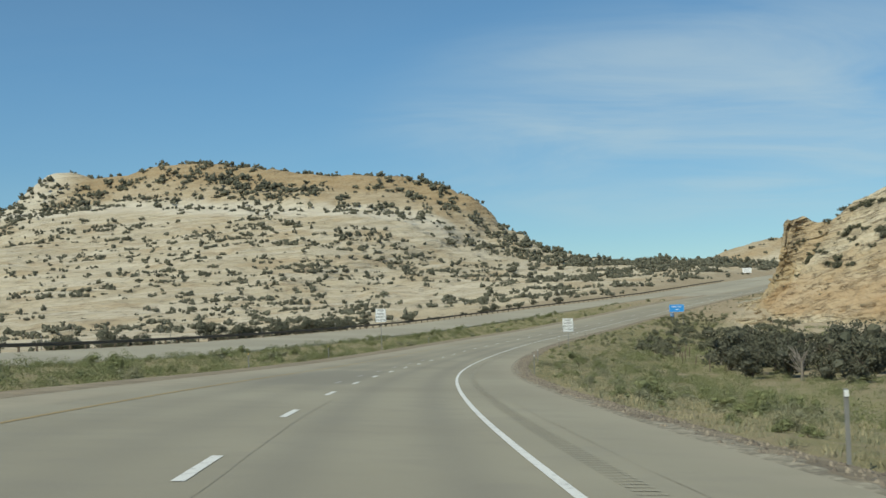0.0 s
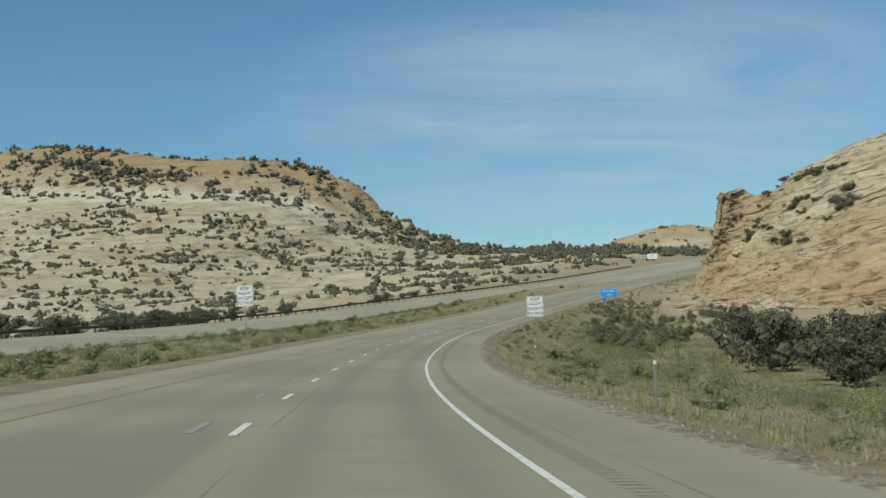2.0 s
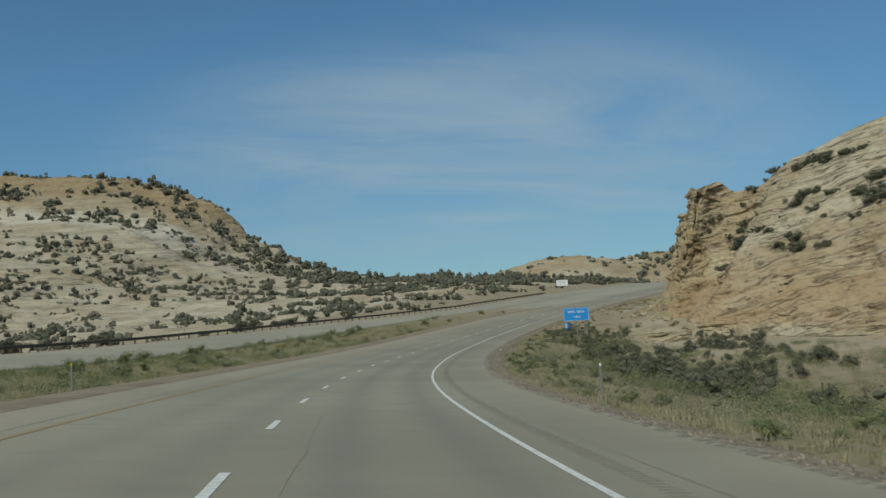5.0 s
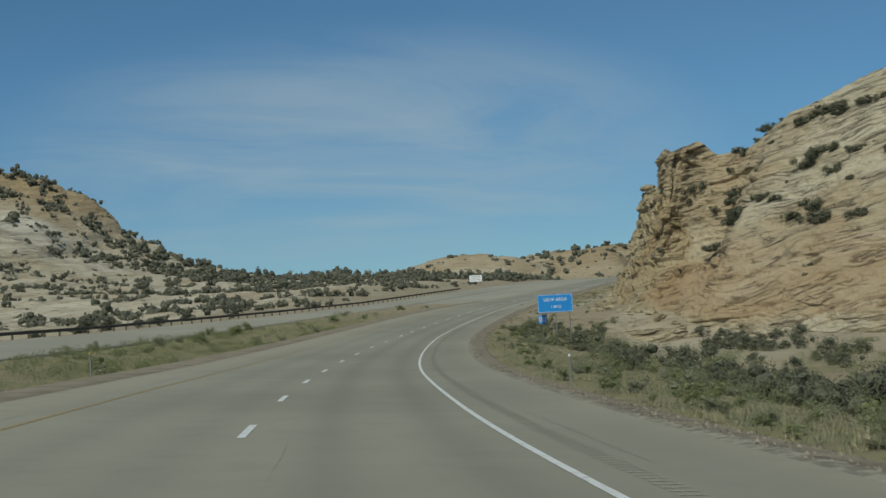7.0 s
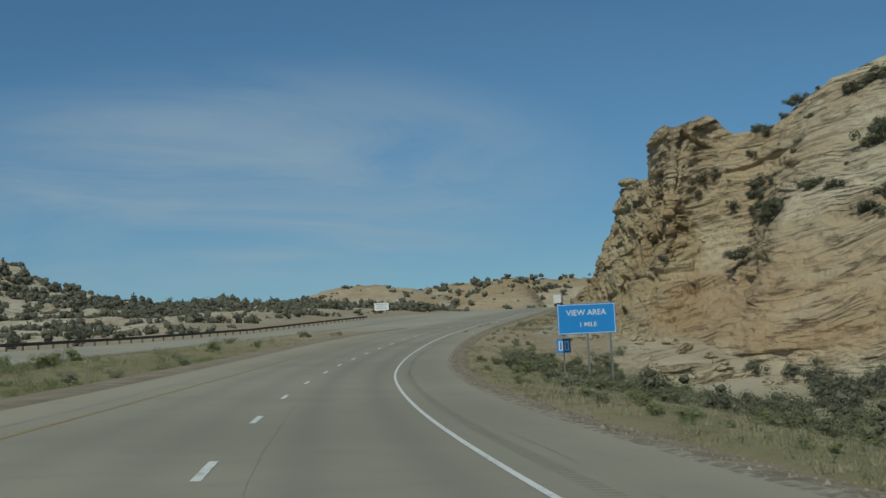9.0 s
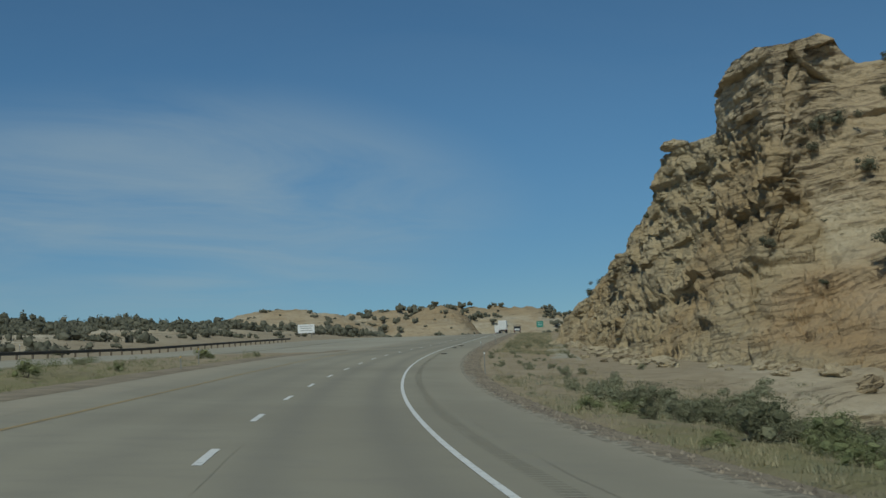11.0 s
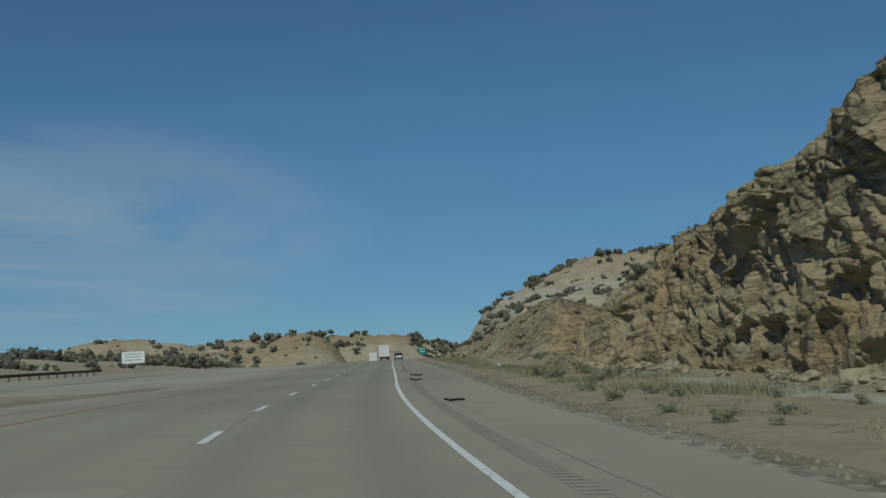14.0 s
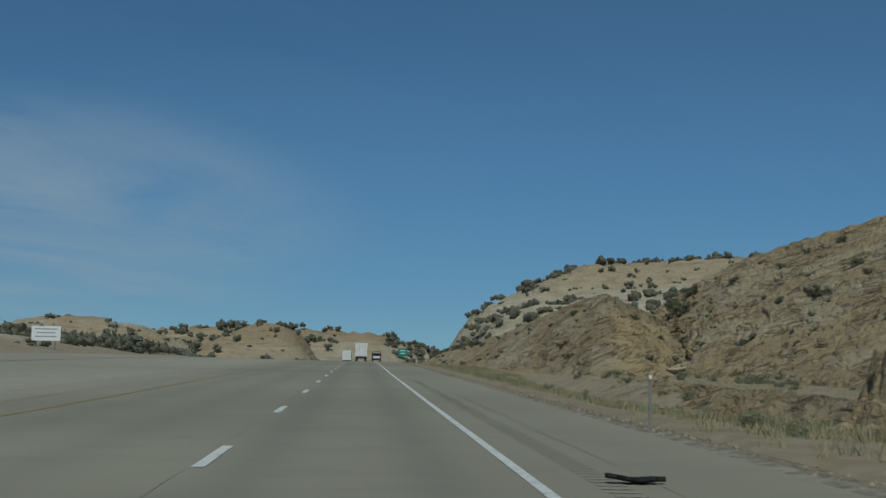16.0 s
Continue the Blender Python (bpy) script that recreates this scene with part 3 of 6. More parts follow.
    m, nt, b = material("dark_glass", 0.08)
    b.inputs["Base Color"].default_value = (0.02, 0.025, 0.03, 1)
    M["dark_glass"] = m
    return M


M = make_materials()

# ---- ground sheet ----


def spaced(stops):
    """Coordinates from (start, step) stops; the last entry closes the range."""
    out = []
    for (a, st), (b, _) in zip(stops, stops[1:]):
        out += list(np.linspace(a, b, max(2, int(round((b - a) / st)) + 1))[:-1])
    return np.array(out + [stops[-1][0]])


def build_ground():
    xs = spaced([(-4200, 500), (-1200, 90), (-500, 12), (-280, 3.6), (-50, 1.5), (190, 3.0), (420, 6), (760, 30), (1300, 400), (4200, 0)])
    ys = spaced([(-2500, 400), (-300, 40), (-40, 1.6), (480, 2.6), (700, 3.0), (960, 5), (1240, 30), (1600, 300), (4600, 0)])
    X, Y = np.meshgrid(xs, ys, indexing="ij")
    x, y = X.ravel(), Y.ravel()
    z, rock, ww, s, lat = ground_height(x, y)
    far = smooth01(np.hypot(x - 100, y - 400), 1100, 2600)
    z = z * (1 - far) + 4 * far
    me = mesh_from("ground", np.stack([x, y, z], 1), grid_faces(len(xs), len(ys)), smooth=True)
    p = np.stack([x, y, 0 * x], 1)
    rock = np.maximum(rock, 0.35 * smooth01(s, 280, 300) * smooth01(s, 372, 352) * smooth01(lat, 17, 22) * smooth01(lat, 90, 70))
    attribute(me, "rock", np.clip(rock + 0.25 * fbm(p / 12, 3, k=61) * (rock > 0.05), 0, 1))
    un, _ = mesa_coords(x, y)
    wob = 7 * fbm(p / 30.0, 3, k=64)
    tall = smooth01(z, 40, 56)
    attribute(me, "pale", np.clip(0.25 * smooth01(x, 310, 350) * smooth01(lat, 26, 34) * smooth01(y, 640, 680) + tall * np.maximum(smooth01(np.abs(ww + wob - 64), 26, 14), smooth01(un, -70, -105) * smooth01(ww, 150, 60)), 0, 1))
    attribute(me, "ochre", np.maximum((smooth01(ww + wob, 24, 12) + 0.55 * smooth01(ww + wob, 48, 34) * smooth01(ww + wob, 12, 24)) * smooth01(z, 52, 66) * smooth01(un, -95, -70), smooth01(x, 170, 260) * smooth01(y, 540, 640) * smooth01(lat, 24, 12) * np.clip(0.35 + 0.9 * fbm(p / 26, 4, k=63) + 0.8 * np.exp(-((x - 350) ** 2 + (y - 832) ** 2) / 42.0 ** 2), 0, 1)))
    grass = np.where(lat > 0, smooth01(lat, 5.2, 6.8) * smooth01(s, 345, 315) * smooth01(lat, 42, 26), smooth01(-lat, 10, 12) * smooth01(-lat, 27, 23) * smooth01(s, 400, 340))
    attribute(me, "grass", np.clip(grass, 0, 1))
    ob = put("ground", me, M["land"])
    return tagged(ob, "sandy desert ground with slickrock mesa and scrub", "ground", kind="structure")


ground = build_ground()


def strip(name, s0, s1, lats, dzs, mat, label, category, step=2.0, values=None, own=False):
    """A band swept along the road; lats and dzs are cross-section stops over the banked plane."""
    s = np.arange(s0, s1 + 0.01, step)
    lats, dzs = np.asarray(lats, float), np.asarray(dzs, float)
    P = on_road(s[:, None], lats[None, :] - (side(s)[:, None] if own else 0.0), dzs[None, :])
    me = mesh_from(name, P.reshape(-1, 3), grid_faces(len(s), len(lats))[:, ::-1], smooth=True)
    steep = np.abs(np.diff(dzs)) > 0.3 * (np.abs(np.diff(lats)) + 0.01)
    me.polygons.foreach_set("use_smooth", np.tile(~steep, len(s) - 1))
    L = np.broadcast_to(lats[None, :], P.shape[:2]).ravel()
    SS = np.broadcast_to(s[:, None], P.shape[:2]).ravel()
    attribute(me, "lat", L)
    for k, fn in (values or {}).items():
        attribute(me, k, fn(SS, L))
    return tagged(put(name, me, mat), label, category, kind="structure")


LANE_L, LANE_R, YELLOW = -1.86, 1.86, -6.2


def bumpf(L, c, w):
    return np.exp(-((L - c) / w) ** 2)


road = strip("road", -88, 1150, [PAVE_L, *np.arange(-9.2, 4.75, 0.2), 4.8, PAVE_R + 0.04], [-0.03, *([0.0] * 71), -0.012], M["asphalt"],
             "worn grey asphalt carriageway with wheel tracks and sealed cracks", "road",
             values={"track": lambda s, L: np.clip(0.8 * bumpf(L, -0.95, 0.42) + 0.8 * bumpf(L, 0.95, 0.42) + 0.5 * bumpf(L, -4.9, 0.5) + 0.5 * bumpf(L, -3.1, 0.5)
                                                   + 1.0 * 1.3 * smooth01(np.abs(s - 64 - 0.8 * L), 18, 8) * smooth01(-L, 1.9, 2.4) * smooth01(-L, 6.4, 5.0), 0, 1),
                     "seam": lambda s, L: 0 * L,
                     "dust": lambda s, L: np.clip(0.75 * smooth01(-L, 6.8, 8.2) + 0.5 * smooth01(L, 3.6, 4.9), 0, 1)})
verge_r = strip("verge_right", -88, 1100, [4.88, 5.05, 5.3, 5.6, 6.0, 6.7], [-0.02, 0.0, -0.02, -0.06, -0.13, -0.5], M["gravel"], "crumbling gravel shoulder beside the pavement", "shoulder", step=1.0,
                values={"edge": lambda s, L: 0.6 * smooth01(np.abs(L - 5.15), 0.6, 0.1)})
verge_l = strip("verge_left", -88, 426, [-13.0, -12.0, -11.0, -10.2, -9.6, -9.38], [-0.5, -0.02, 0.04, 0.03, 0.0, -0.02], M["gravel"], "pale sandy shoulder along the median", "shoulder",
                values={"edge": lambda s, L: 0.25 * smooth01(np.abs(L + 9.7), 0.6, 0.1)})


def broken_edge():
    """Ragged lip of old asphalt that has crumbled onto the verge."""
    s = np.arange(-20, 520, 0.16)
    p = np.stack([s / 1.1, 0 * s, 0 * s], 1)
    out = 5.0 + 0.34 * np.maximum(fbm(p, 4, gain=0.62, k=930) + 0.35 * vnoise(p / 9.0, 935) + 0.1, -0.12)
    rows = [on_road(s, 0 * s + 4.7, -0.012), on_road(s, out - 0.05, 0.014 + 0.006 * vnoise(p * 3, 936)), on_road(s, out + 0.12, -0.02)]
    P = np.stack(rows, 1)
    me = mesh_from("pavement_edge", P.reshape(-1, 3), grid_faces(len(s), 3)[:, ::-1])
    tagged(put("pavement_edge", me, M["asphalt_edge"]), "broken dark asphalt lip along the gravel verge", "road edge", kind="structure")
    # loose crumbs and stones
    r = np.random.default_rng(19)
    n = 15000
    sv, lv = r.uniform(0, 480, n), 4.95 + np.abs(r.normal(size=n)) * 0.75
    c = on_road(sv, np.minimum(lv, 6.5), np.interp(np.minimum(lv, 6.5), [4.88, 5.05, 5.3, 5.6, 6.0, 6.7], [0.0, 0.0, -0.02, -0.06, -0.13, -0.5]))
    size = 0.012 + 0.05 * r.uniform(0, 1, n) ** 3
    octa = np.array([[1, 0, 0], [0, 1, 0], [-1, 0, 0], [0, -1, 0], [0, 0, 0.8], [0, 0, -0.5]], float)
    V = c[:, None, :] + octa[None] * (size[:, None] * r.uniform(0.6, 1.4, (n, 6)))[..., None]
    f = np.array([[0, 1, 4], [1, 2, 4], [2, 3, 4], [3, 0, 4], [1, 0, 5], [2, 1, 5], [3, 2, 5], [0, 3, 5]])
    F = (np.arange(n)[:, None, None] * 6 + f[None]).reshape(-1, 3)
    tagged(put("verge_stones", mesh_from("verge_stones", V.reshape(-1, 3), F), M["stone"]), "loose gravel stones along the pavement edge", "gravel", kind="stuff")


m_, nt_, b_ = material("asphalt_edge", 0.92)
nt_.links.new(mixc(nt_, ranged(nt_, noise_tex(nt_, position(nt_), 3.0, 6, 0.7), 0.4, 0.62), (0.19, 0.17, 0.13), (0.36, 0.33, 0.255)), b_.inputs["Base Color"])
bump(nt_, b_, noise_tex(nt_, position(nt_), 24, 4, 0.7), 0.6, 0.03)
M["asphalt_edge"] = m_
m_, nt_, b_ = material("stone", 0.9)
g_ = nt_.nodes.new("ShaderNodeNewGeometry")
nt_.links.new(mixc(nt_, g_.outputs["Random Per Island"], (0.12, 0.10, 0.08), (0.33, 0.28, 0.21)), b_.inputs["Base Color"])
M["stone"] = m_
broken_edge()


def far_strip(name, s0, s1, lats, dz, mat, label, category, kind="structure"):
    s = np.arange(s0, s1 + 0.01, 3.0)
    lats = np.asarray(lats, float)
    c = on_road(s, 0 * s)
    r = np.stack([np.interp(s, S, RIGHT[:, j]) for j in range(3)], -1)
    nr, fr = far_road_height(s)
    P = c[:, None, :] + r[:, None, :] * lats[None, :, None]
    P[..., 2] += nr[:, None] + (fr - nr)[:, None] * np.clip((FAR_R - lats[None, :]) / 12.0, -0.1, 1.1) + np.asarray(dz)[None, :]
    me = mesh_from(name, P.reshape(-1, 3), grid_faces(len(s), len(lats))[:, ::-1], smooth=True)
    attribute(me, "lat", np.broadcast_to(lats[None, :], P.shape[:2]).ravel())
    return tagged(put(name, me, mat), label, category, kind=kind)


far_strip("road_opposite", -88, 762, [-36.6, -36.6, -36.0, -30.0, -24.4, -23.4, -23.4], [-0.6, -0.04, 0, 0, 0, -0.06, -0.6], M["asphalt_far"], "pale grey asphalt carriageway of the opposite direction", "road")
far_strip("edge_line_opposite", -88, 755, [-26.06, -25.94], [0.006, 0.006], M["paint_old"], "faded white edge line", "road marking")
strip("crossover", 410, 720, [-25.0, -25.0, -20.0, -14.0, -9.6, -9.3], [-0.6, 0.02, 0.02, 0.0, -0.01, -0.02], M["asphalt_dusty"], "dusty grey paved crossover between the carriageways", "road",
      values={"dust": lambda s, L: 0 * s})


def crack_line():
    """A thin open joint that wanders beside the lane dashes, and a second one on the shoulder."""
    s = np.arange(-80, 480, 0.5)
    for lat, wid, k in ((-1.55, 0.006, 1), (3.05, 0.007, 2), (-7.35, 0.012, 3)):
        p = np.stack([s / 5.0, 0 * s, 0 * s], 1)
        c = lat + 0.07 * fbm(p, 4, k=900 + k)
        w = wid * np.clip(0.75 + 0.9 * vnoise(p * 1.3, 910 + k) + 0.4 * vnoise(p * 0.23, 920 + k), 0.1, 2.0)
        P = np.stack([on_road(s, c - w, 0.005), on_road(s, c + w, 0.005)], 1)
        me = mesh_from("pavement_crack", P.reshape(-1, 3), grid_faces(len(s), 2)[:, ::-1])
        tagged(put("pavement_crack", me, M["tar"]), "thin dark joint crack in the asphalt", "crack", kind="structure")


m_, nt_, b_ = material("tar", 0.85)
nt_.links.new(mixc(nt_, ranged(nt_, noise_tex(nt_, position(nt_), 2.5, 5), 0.35, 0.65), (0.26, 0.242, 0.19), (0.33, 0.308, 0.24)), b_.inputs["Base Color"])
M["tar"] = m_
crack_line()
strip("edge_line_right", -88, 1100, [LANE_R - 0.06, LANE_R + 0.06], [0.006, 0.006], M["paint_white"], "solid white edge line on asphalt", "road marking", step=1.0)
strip("edge_line_left", -88, 1100, [YELLOW - 0.07, YELLOW + 0.07], [0.006, 0.006], M["paint_yellow"], "worn yellow edge line on asphalt", "road marking", own=True)


def lane_dash(s0, lat, length, mat, label):
    s = np.linspace(s0, s0 + length, 4)
    P = on_road(s[:, None], np.array([lat - 0.07, lat + 0.07])[None, :] - (side(s) - np.interp(s, [385, 410, 450, 520], [0, 0.12, 0.12, 0.05]))[:, None], 0.007)
    me = mesh_from("lane_dash", P.reshape(-1, 3), grid_faces(4, 2)[:, ::-1])
    return tagged(put("lane_dash", me, mat), label, "road marking", "lane dashes", "structure")


def dash_at(i):
    return float(np.interp(i, [-8, 0, 8, 16, 19, 24, 28, 31, 32, 35, 81], [-85.0, 12.9, 108.5, 202.8, 236.6, 301.5, 345.2, 377.5, 388.0, 422.0, 983.0]))


for i in range(-8, 70):
    lane_dash(dash_at(i), LANE_L, 3.05, M["paint_white"], "white lane dash painted on asphalt")
for i in range(3, 9):
    lane_dash(dash_at(i) + 0.6, LANE_L - 0.72, 2.6, M["paint_old"], "faded ghost of an old lane dash")

# ---- rock faces ----


def hull(name, base, ridge, nu, nv, mat, label, cutness, seed, prof, steps, rust=None, amp=1.0, soft=15, pits=1.0, lump=1.0, wall=None, crown=None):
    """A rock face between a foot line (s, lat) and a crest line (s, lat, height), rough where it was blasted and bedded where natural."""
    k = len(base)
    tt = np.linspace(0, k - 1, 56 * (k - 1) + 1)
    kern = np.ones(soft) / soft
    sm = lambda vals: np.convolve(np.pad(np.interp(tt, np.arange(k), vals), soft // 2, mode="edge"), kern, "valid")
    B = on_road(sm([b[0] for b in base]), sm([b[1] for b in base]))
    Rr = on_road(sm([b[0] for b in ridge]), sm([b[1] for b in ridge]))
    Rr[:, 2] = sm([b[2] for b in ridge])
    # columns spread evenly over the ground that the face covers
    run = np.linalg.norm(np.diff(B, axis=0), axis=1) + np.linalg.norm(np.diff(Rr, axis=0), axis=1) + 0.02
    run = run * (1 + 2.2 * np.interp(0.5 * (tt[1:] + tt[:-1]), np.arange(k), cutness)) * (1 + 1.2 * smooth01(tt[1:], 1.5, 3.5))
    t = np.interp(np.linspace(0, 1, nu), np.concatenate([[0], np.cumsum(run) / run.sum()]), tt)
    B = np.stack([np.interp(t, tt, B[:, j]) for j in range(3)], 1)
    Rr = np.stack([np.interp(t, tt, Rr[:, j]) for j in range(3)], 1)
    gz, *_ = ground_height(B[:, 0], B[:, 1])
    B[:, 2] = gz - 0.7
    cut = np.interp(t, np.arange(k), cutness)
    v = np.linspace(0, 1, nv)
    # inward share against height share, for natural and for blasted stretches
    a_nat = np.interp(v, *prof[0])
    a_cut = np.interp(v, *prof[1])
    hollow = smooth01(vnoise(np.stack([t * 1.3, 0 * t, 0 * t], 1), seed + 2), -0.1, 0.5)
    a_nat = a_nat[None, :] + 0.012 * hollow[:, None] * np.interp(v, [0, 0.04, 0.07, 0.1], [1, 1, 0, 0])[None, :]
    a = a_nat * (1 - cut[:, None]) + a_cut[None, :] * cut[:, None]
    sheer = np.interp(t, np.arange(k), wall if wall else [0] * k)
    a_wall = np.interp(v, [0, 0.06, 0.5, 0.6, 1.0], [0, 0.05, 0.07, 0.25, 1.0])
    a = a * (1 - sheer[:, None]) + a_wall[None, :] * sheer[:, None]
    P = B[:, None, :2] * (1 - a[..., None]) + Rr[:, None, :2] * a[..., None]
    z = B[:, None, 2] * (1 - v[None, :]) + Rr[:, None, 2] * v[None, :]
    P = np.concatenate([P, z[..., None]], -1)
    du = np.gradient(P, axis=0)
    dv = np.gradient(P, axis=1)
    n = np.cross(du, dv)
    n /= np.linalg.norm(n, axis=-1, keepdims=True) + 1e-9
    mid = (B[:, None, :] - Rr[:, None, :])
    mid[..., 2] = 0
    flip = np.sign((n * mid).sum(-1) + 1e-6)
    n *= np.where(np.abs(flip) > 0, flip, 1)[..., None]
    q = P.reshape(-1, 3)
    cc = np.repeat(cut, nv)
    if crown:
        cc = cc * smooth01(q[:, 2] + 1.2 * fbm(q / 5.0, 3, k=seed + 3) - np.repeat(np.interp(t, np.arange(k), crown), nv), 1.2, -0.8)
    # bedding: ledges along tilted layers
    up = np.tile(v, nu)
    tilt = -steps[1] * (0.6 + 0.8 * up * (1 - cc)) * (0.9 * (q[:, 0] - 110) - 0.42 * (q[:, 1] - 330)) + 2.6 * vnoise(q / 22.0, seed + 1)
    zb = q[:, 2] + tilt + 0.5 * fbm(q / 9.0, 3, k=seed)
    zero = np.zeros(len(q), np.int64)
    ledge, nat, shelf = 0, 0, 0
    for size, depth, kk in ((3.1 * steps[0], 0.7, 0), (steps[0], 0.72, 1), (0.42 * steps[0], 0.5, 2)):
        lay = (zb + 0.3 * size * vnoise(q / (5 * size), seed + 60 + kk)) / size
        fl = lay - np.floor(lay)
        thick = _hash(np.floor(lay).astype(np.int64), zero, zero + kk, seed)
        along = 0.1 + 1.1 * smooth01(vnoise(q * np.array([0.2, 0.2, 0.35]) / size, seed + 70 + kk) + 0.5 * vnoise(q / 11.0, seed + 75 + kk), -0.05, 0.6)
        e = (0.2 + 0.8 * thick) * along * (smooth01(fl, 0.0, (0.1, 0.16, 0.3)[kk]) - 0.75 * fl)
        shelf = shelf + depth * size ** 0.3 * e
        if kk < 2:
            ledge = ledge + e
    nat = nat + 0.8 * lump * fbm(q / 7.0, 4, k=seed + 5) + 0.45 * fbm(q * np.array([0.6, 0.6, 1.1]), 3, k=seed + 6) + 0.3 * fbm(q * np.array([1.0, 1.0, 2.4]), 3, k=seed + 7)
    # rows of hollows weathered out along single beds
    row = smooth01(_hash(np.floor(zb / 1.3).astype(np.int64), zero, zero, seed + 9), 0.4, 0.5)
    fl = zb / 1.3 - np.floor(zb / 1.3)
    hole = smooth01(vnoise(q * np.array([0.33, 0.33, 0.2]), seed + 9) + 0.25 * vnoise(q * 0.8, seed + 10), 0.18, 0.46) * smooth01(np.abs(fl - 0.5), 0.5, 0.2)
    pit = row * hole * smooth01(up, 0.62, 0.34) * smooth01(vnoise(q / 16.0, seed + 8), -0.45, 0.1)
    nat = nat - 1.6 * pits * pit
    wq = q + 0.22 * np.stack([vnoise(q / 1.7, seed + 11), vnoise(q / 1.7, seed + 12), vnoise(q / 1.7, seed + 13)], 1)
    along_r = wq[:, 0] * 0.54 + wq[:, 1] * 0.84
    lean = np.stack([0.84 * wq[:, 0] - 0.54 * wq[:, 1], along_r * 0.88 + wq[:, 2] * 0.47, wq[:, 2] * 0.88 - along_r * 0.47], 1)
    _, _, r0, f0 = cells(lean * np.array([1 / 4.6, 1 / 6.0, 1 / 3.2]), seed + 35)
    d1, d2, rv, f1 = cells(lean * np.array([1 / 2.0, 1 / 2.6, 1 / 1.25]), seed + 20)
    e1, e2, rw, f2 = cells(lean * np.array([1 / 0.9, 1 / 1.3, 1 / 0.55]), seed + 30)
    blast = 0.95 * f0 + 0.45 * (r0 - 0.5) + 0.66 * f1 + 0.36 * (rv - 0.5) + 0.3 * f2 + 0.24 * (rw - 0.5) + 0.9 * fbm(q / 10.0, 3, k=seed + 40) + 0.14 * fbm(q * 1.6, 3, k=seed + 41) - 0.2
    broken = smooth01(vnoise(lean * np.array([0.3, 0.22, 0.45]), seed + 42), -0.25, 0.45)
    blast = blast - broken * (0.34 * smooth01(d2 - d1, 0.13, 0.0) + 0.16 * smooth01(e2 - e1, 0.2, 0.0))
    blast = blast + ledge * (0.5 + 0.75 * smooth01(up, 0.62, 0.4)) * (1 - 0.75 * np.repeat(smooth01(t, 16.6, 18.2), nv) * (seed < 200))
    blast = 0.72 * blast
    flat = np.repeat(sheer, nv) * smooth01(up, 0.62, 0.5)
    blast = blast * (1 - 0.82 * flat) * (1 - 0.45 * np.repeat(sheer, nv))
    disp = (nat * (1 - cc) + blast * cc) * amp
    def eased(g):
        g = np.pad(np.broadcast_to(g, (len(q),)).reshape(nu, nv), 1, mode="edge")
        g = 0.16 * (g[:-2] + g[2:]) + 0.68 * g[1:-1]
        return (0.16 * (g[:, :-2] + g[:, 2:]) + 0.68 * g[:, 1:-1]).ravel()
    disp = eased(disp)
    fade = np.tile(np.interp(v, [0, 0.04, 0.97, 1], [0.35, 1, 1, 0.6]), nu)
    level = n.reshape(-1, 3) * np.array([1, 1, 0])
    level /= np.linalg.norm(level, axis=1, keepdims=True) + 0.05
    q = q + n.reshape(-1, 3) * (disp * fade)[:, None] + level * (1.0 * amp * shelf * fade * (1 - 0.75 * cc) * (1 - np.repeat(sheer, nv)))[:, None]
    me = mesh_from(name, q, grid_faces(nu, nv))
    me.polygons.foreach_set("use_smooth", np.zeros((nu - 1) * (nv - 1), bool))
    attribute(me, "cut", cc)
    hh = np.tile(v, nu)
    attribute(me, "rust", np.zeros(len(q)) if rust is None else np.clip(rust(np.repeat(t, nv), q[:, 2], hh) + 0.5 * fbm(q * np.array([0.08, 0.08, 0.6]), 4, k=seed + 50), 0, 1) * (rust(np.repeat(t, nv), q[:, 2], hh) > 0.02))
    return tagged(put(name, me, mat), label, "cliff", kind="structure")


NAT = ([0, 0.05, 0.075, 0.11, 0.3, 0.62, 0.85, 1.0], [0.0, 0.012, 0.025, 0.06, 0.25, 0.56, 0.80, 1.0])
CUT = ([0, 0.04, 0.22, 0.45, 0.9, 1.0], [0, 0.07, 0.42, 0.76, 0.93, 1.0])
CLIFF_BASE = [(250, 120), (285, 85), (315, 52), (333, 38), (343, 29), (350, 24), (357, 22), (362, 20.8), (368, 20), (374, 19.4), (382, 18.6), (387, 18.2), (390, 17.9), (395, 17.5), (399, 17.2), (402, 17.1),
              (409, 16.8), (419, 15.9), (428, 14.4), (436, 12.6), (441, 12.2), (444, 12.9), (446, 15.5), (450, 35), (458, 70)]
CLIFF_TOP = [(300, 190, 46), (330, 130, 44), (360, 85, 38), (374, 58, 32.6), (380, 45, 27.6), (381, 38.5, 23.2), (379.5, 34.5, 22.9), (378.5, 31.5, 25.0), (374, 28.0, 23.0), (379, 27.5, 24.3), (384.5, 26.8, 24.6), (389, 26.5, 23.9),
             (391, 26.2, 20.3), (397, 23.3, 20.2), (400.5, 22.2, 19.9), (402, 21.8, 16.8), (408, 20.7, 15.1), (414, 20.2, 13.4), (424, 19.6, 13.0), (434, 19.1, 12.3), (440, 18.7, 12.0), (445, 18.8, 11.3), (448, 21, 10.8), (446, 36, 13), (436, 65, 21)]
CLIFF_CUT = [0, 0, 0, 0, 0, 0.9] + [1] * 17 + [0.7, 0.4]
CLIFF_WALL = [0] * 19 + [0.3, 0.75, 0.6, 0.2, 0, 0]
CLIFF_N, BANK_N = (1700, 280), (800, 150)
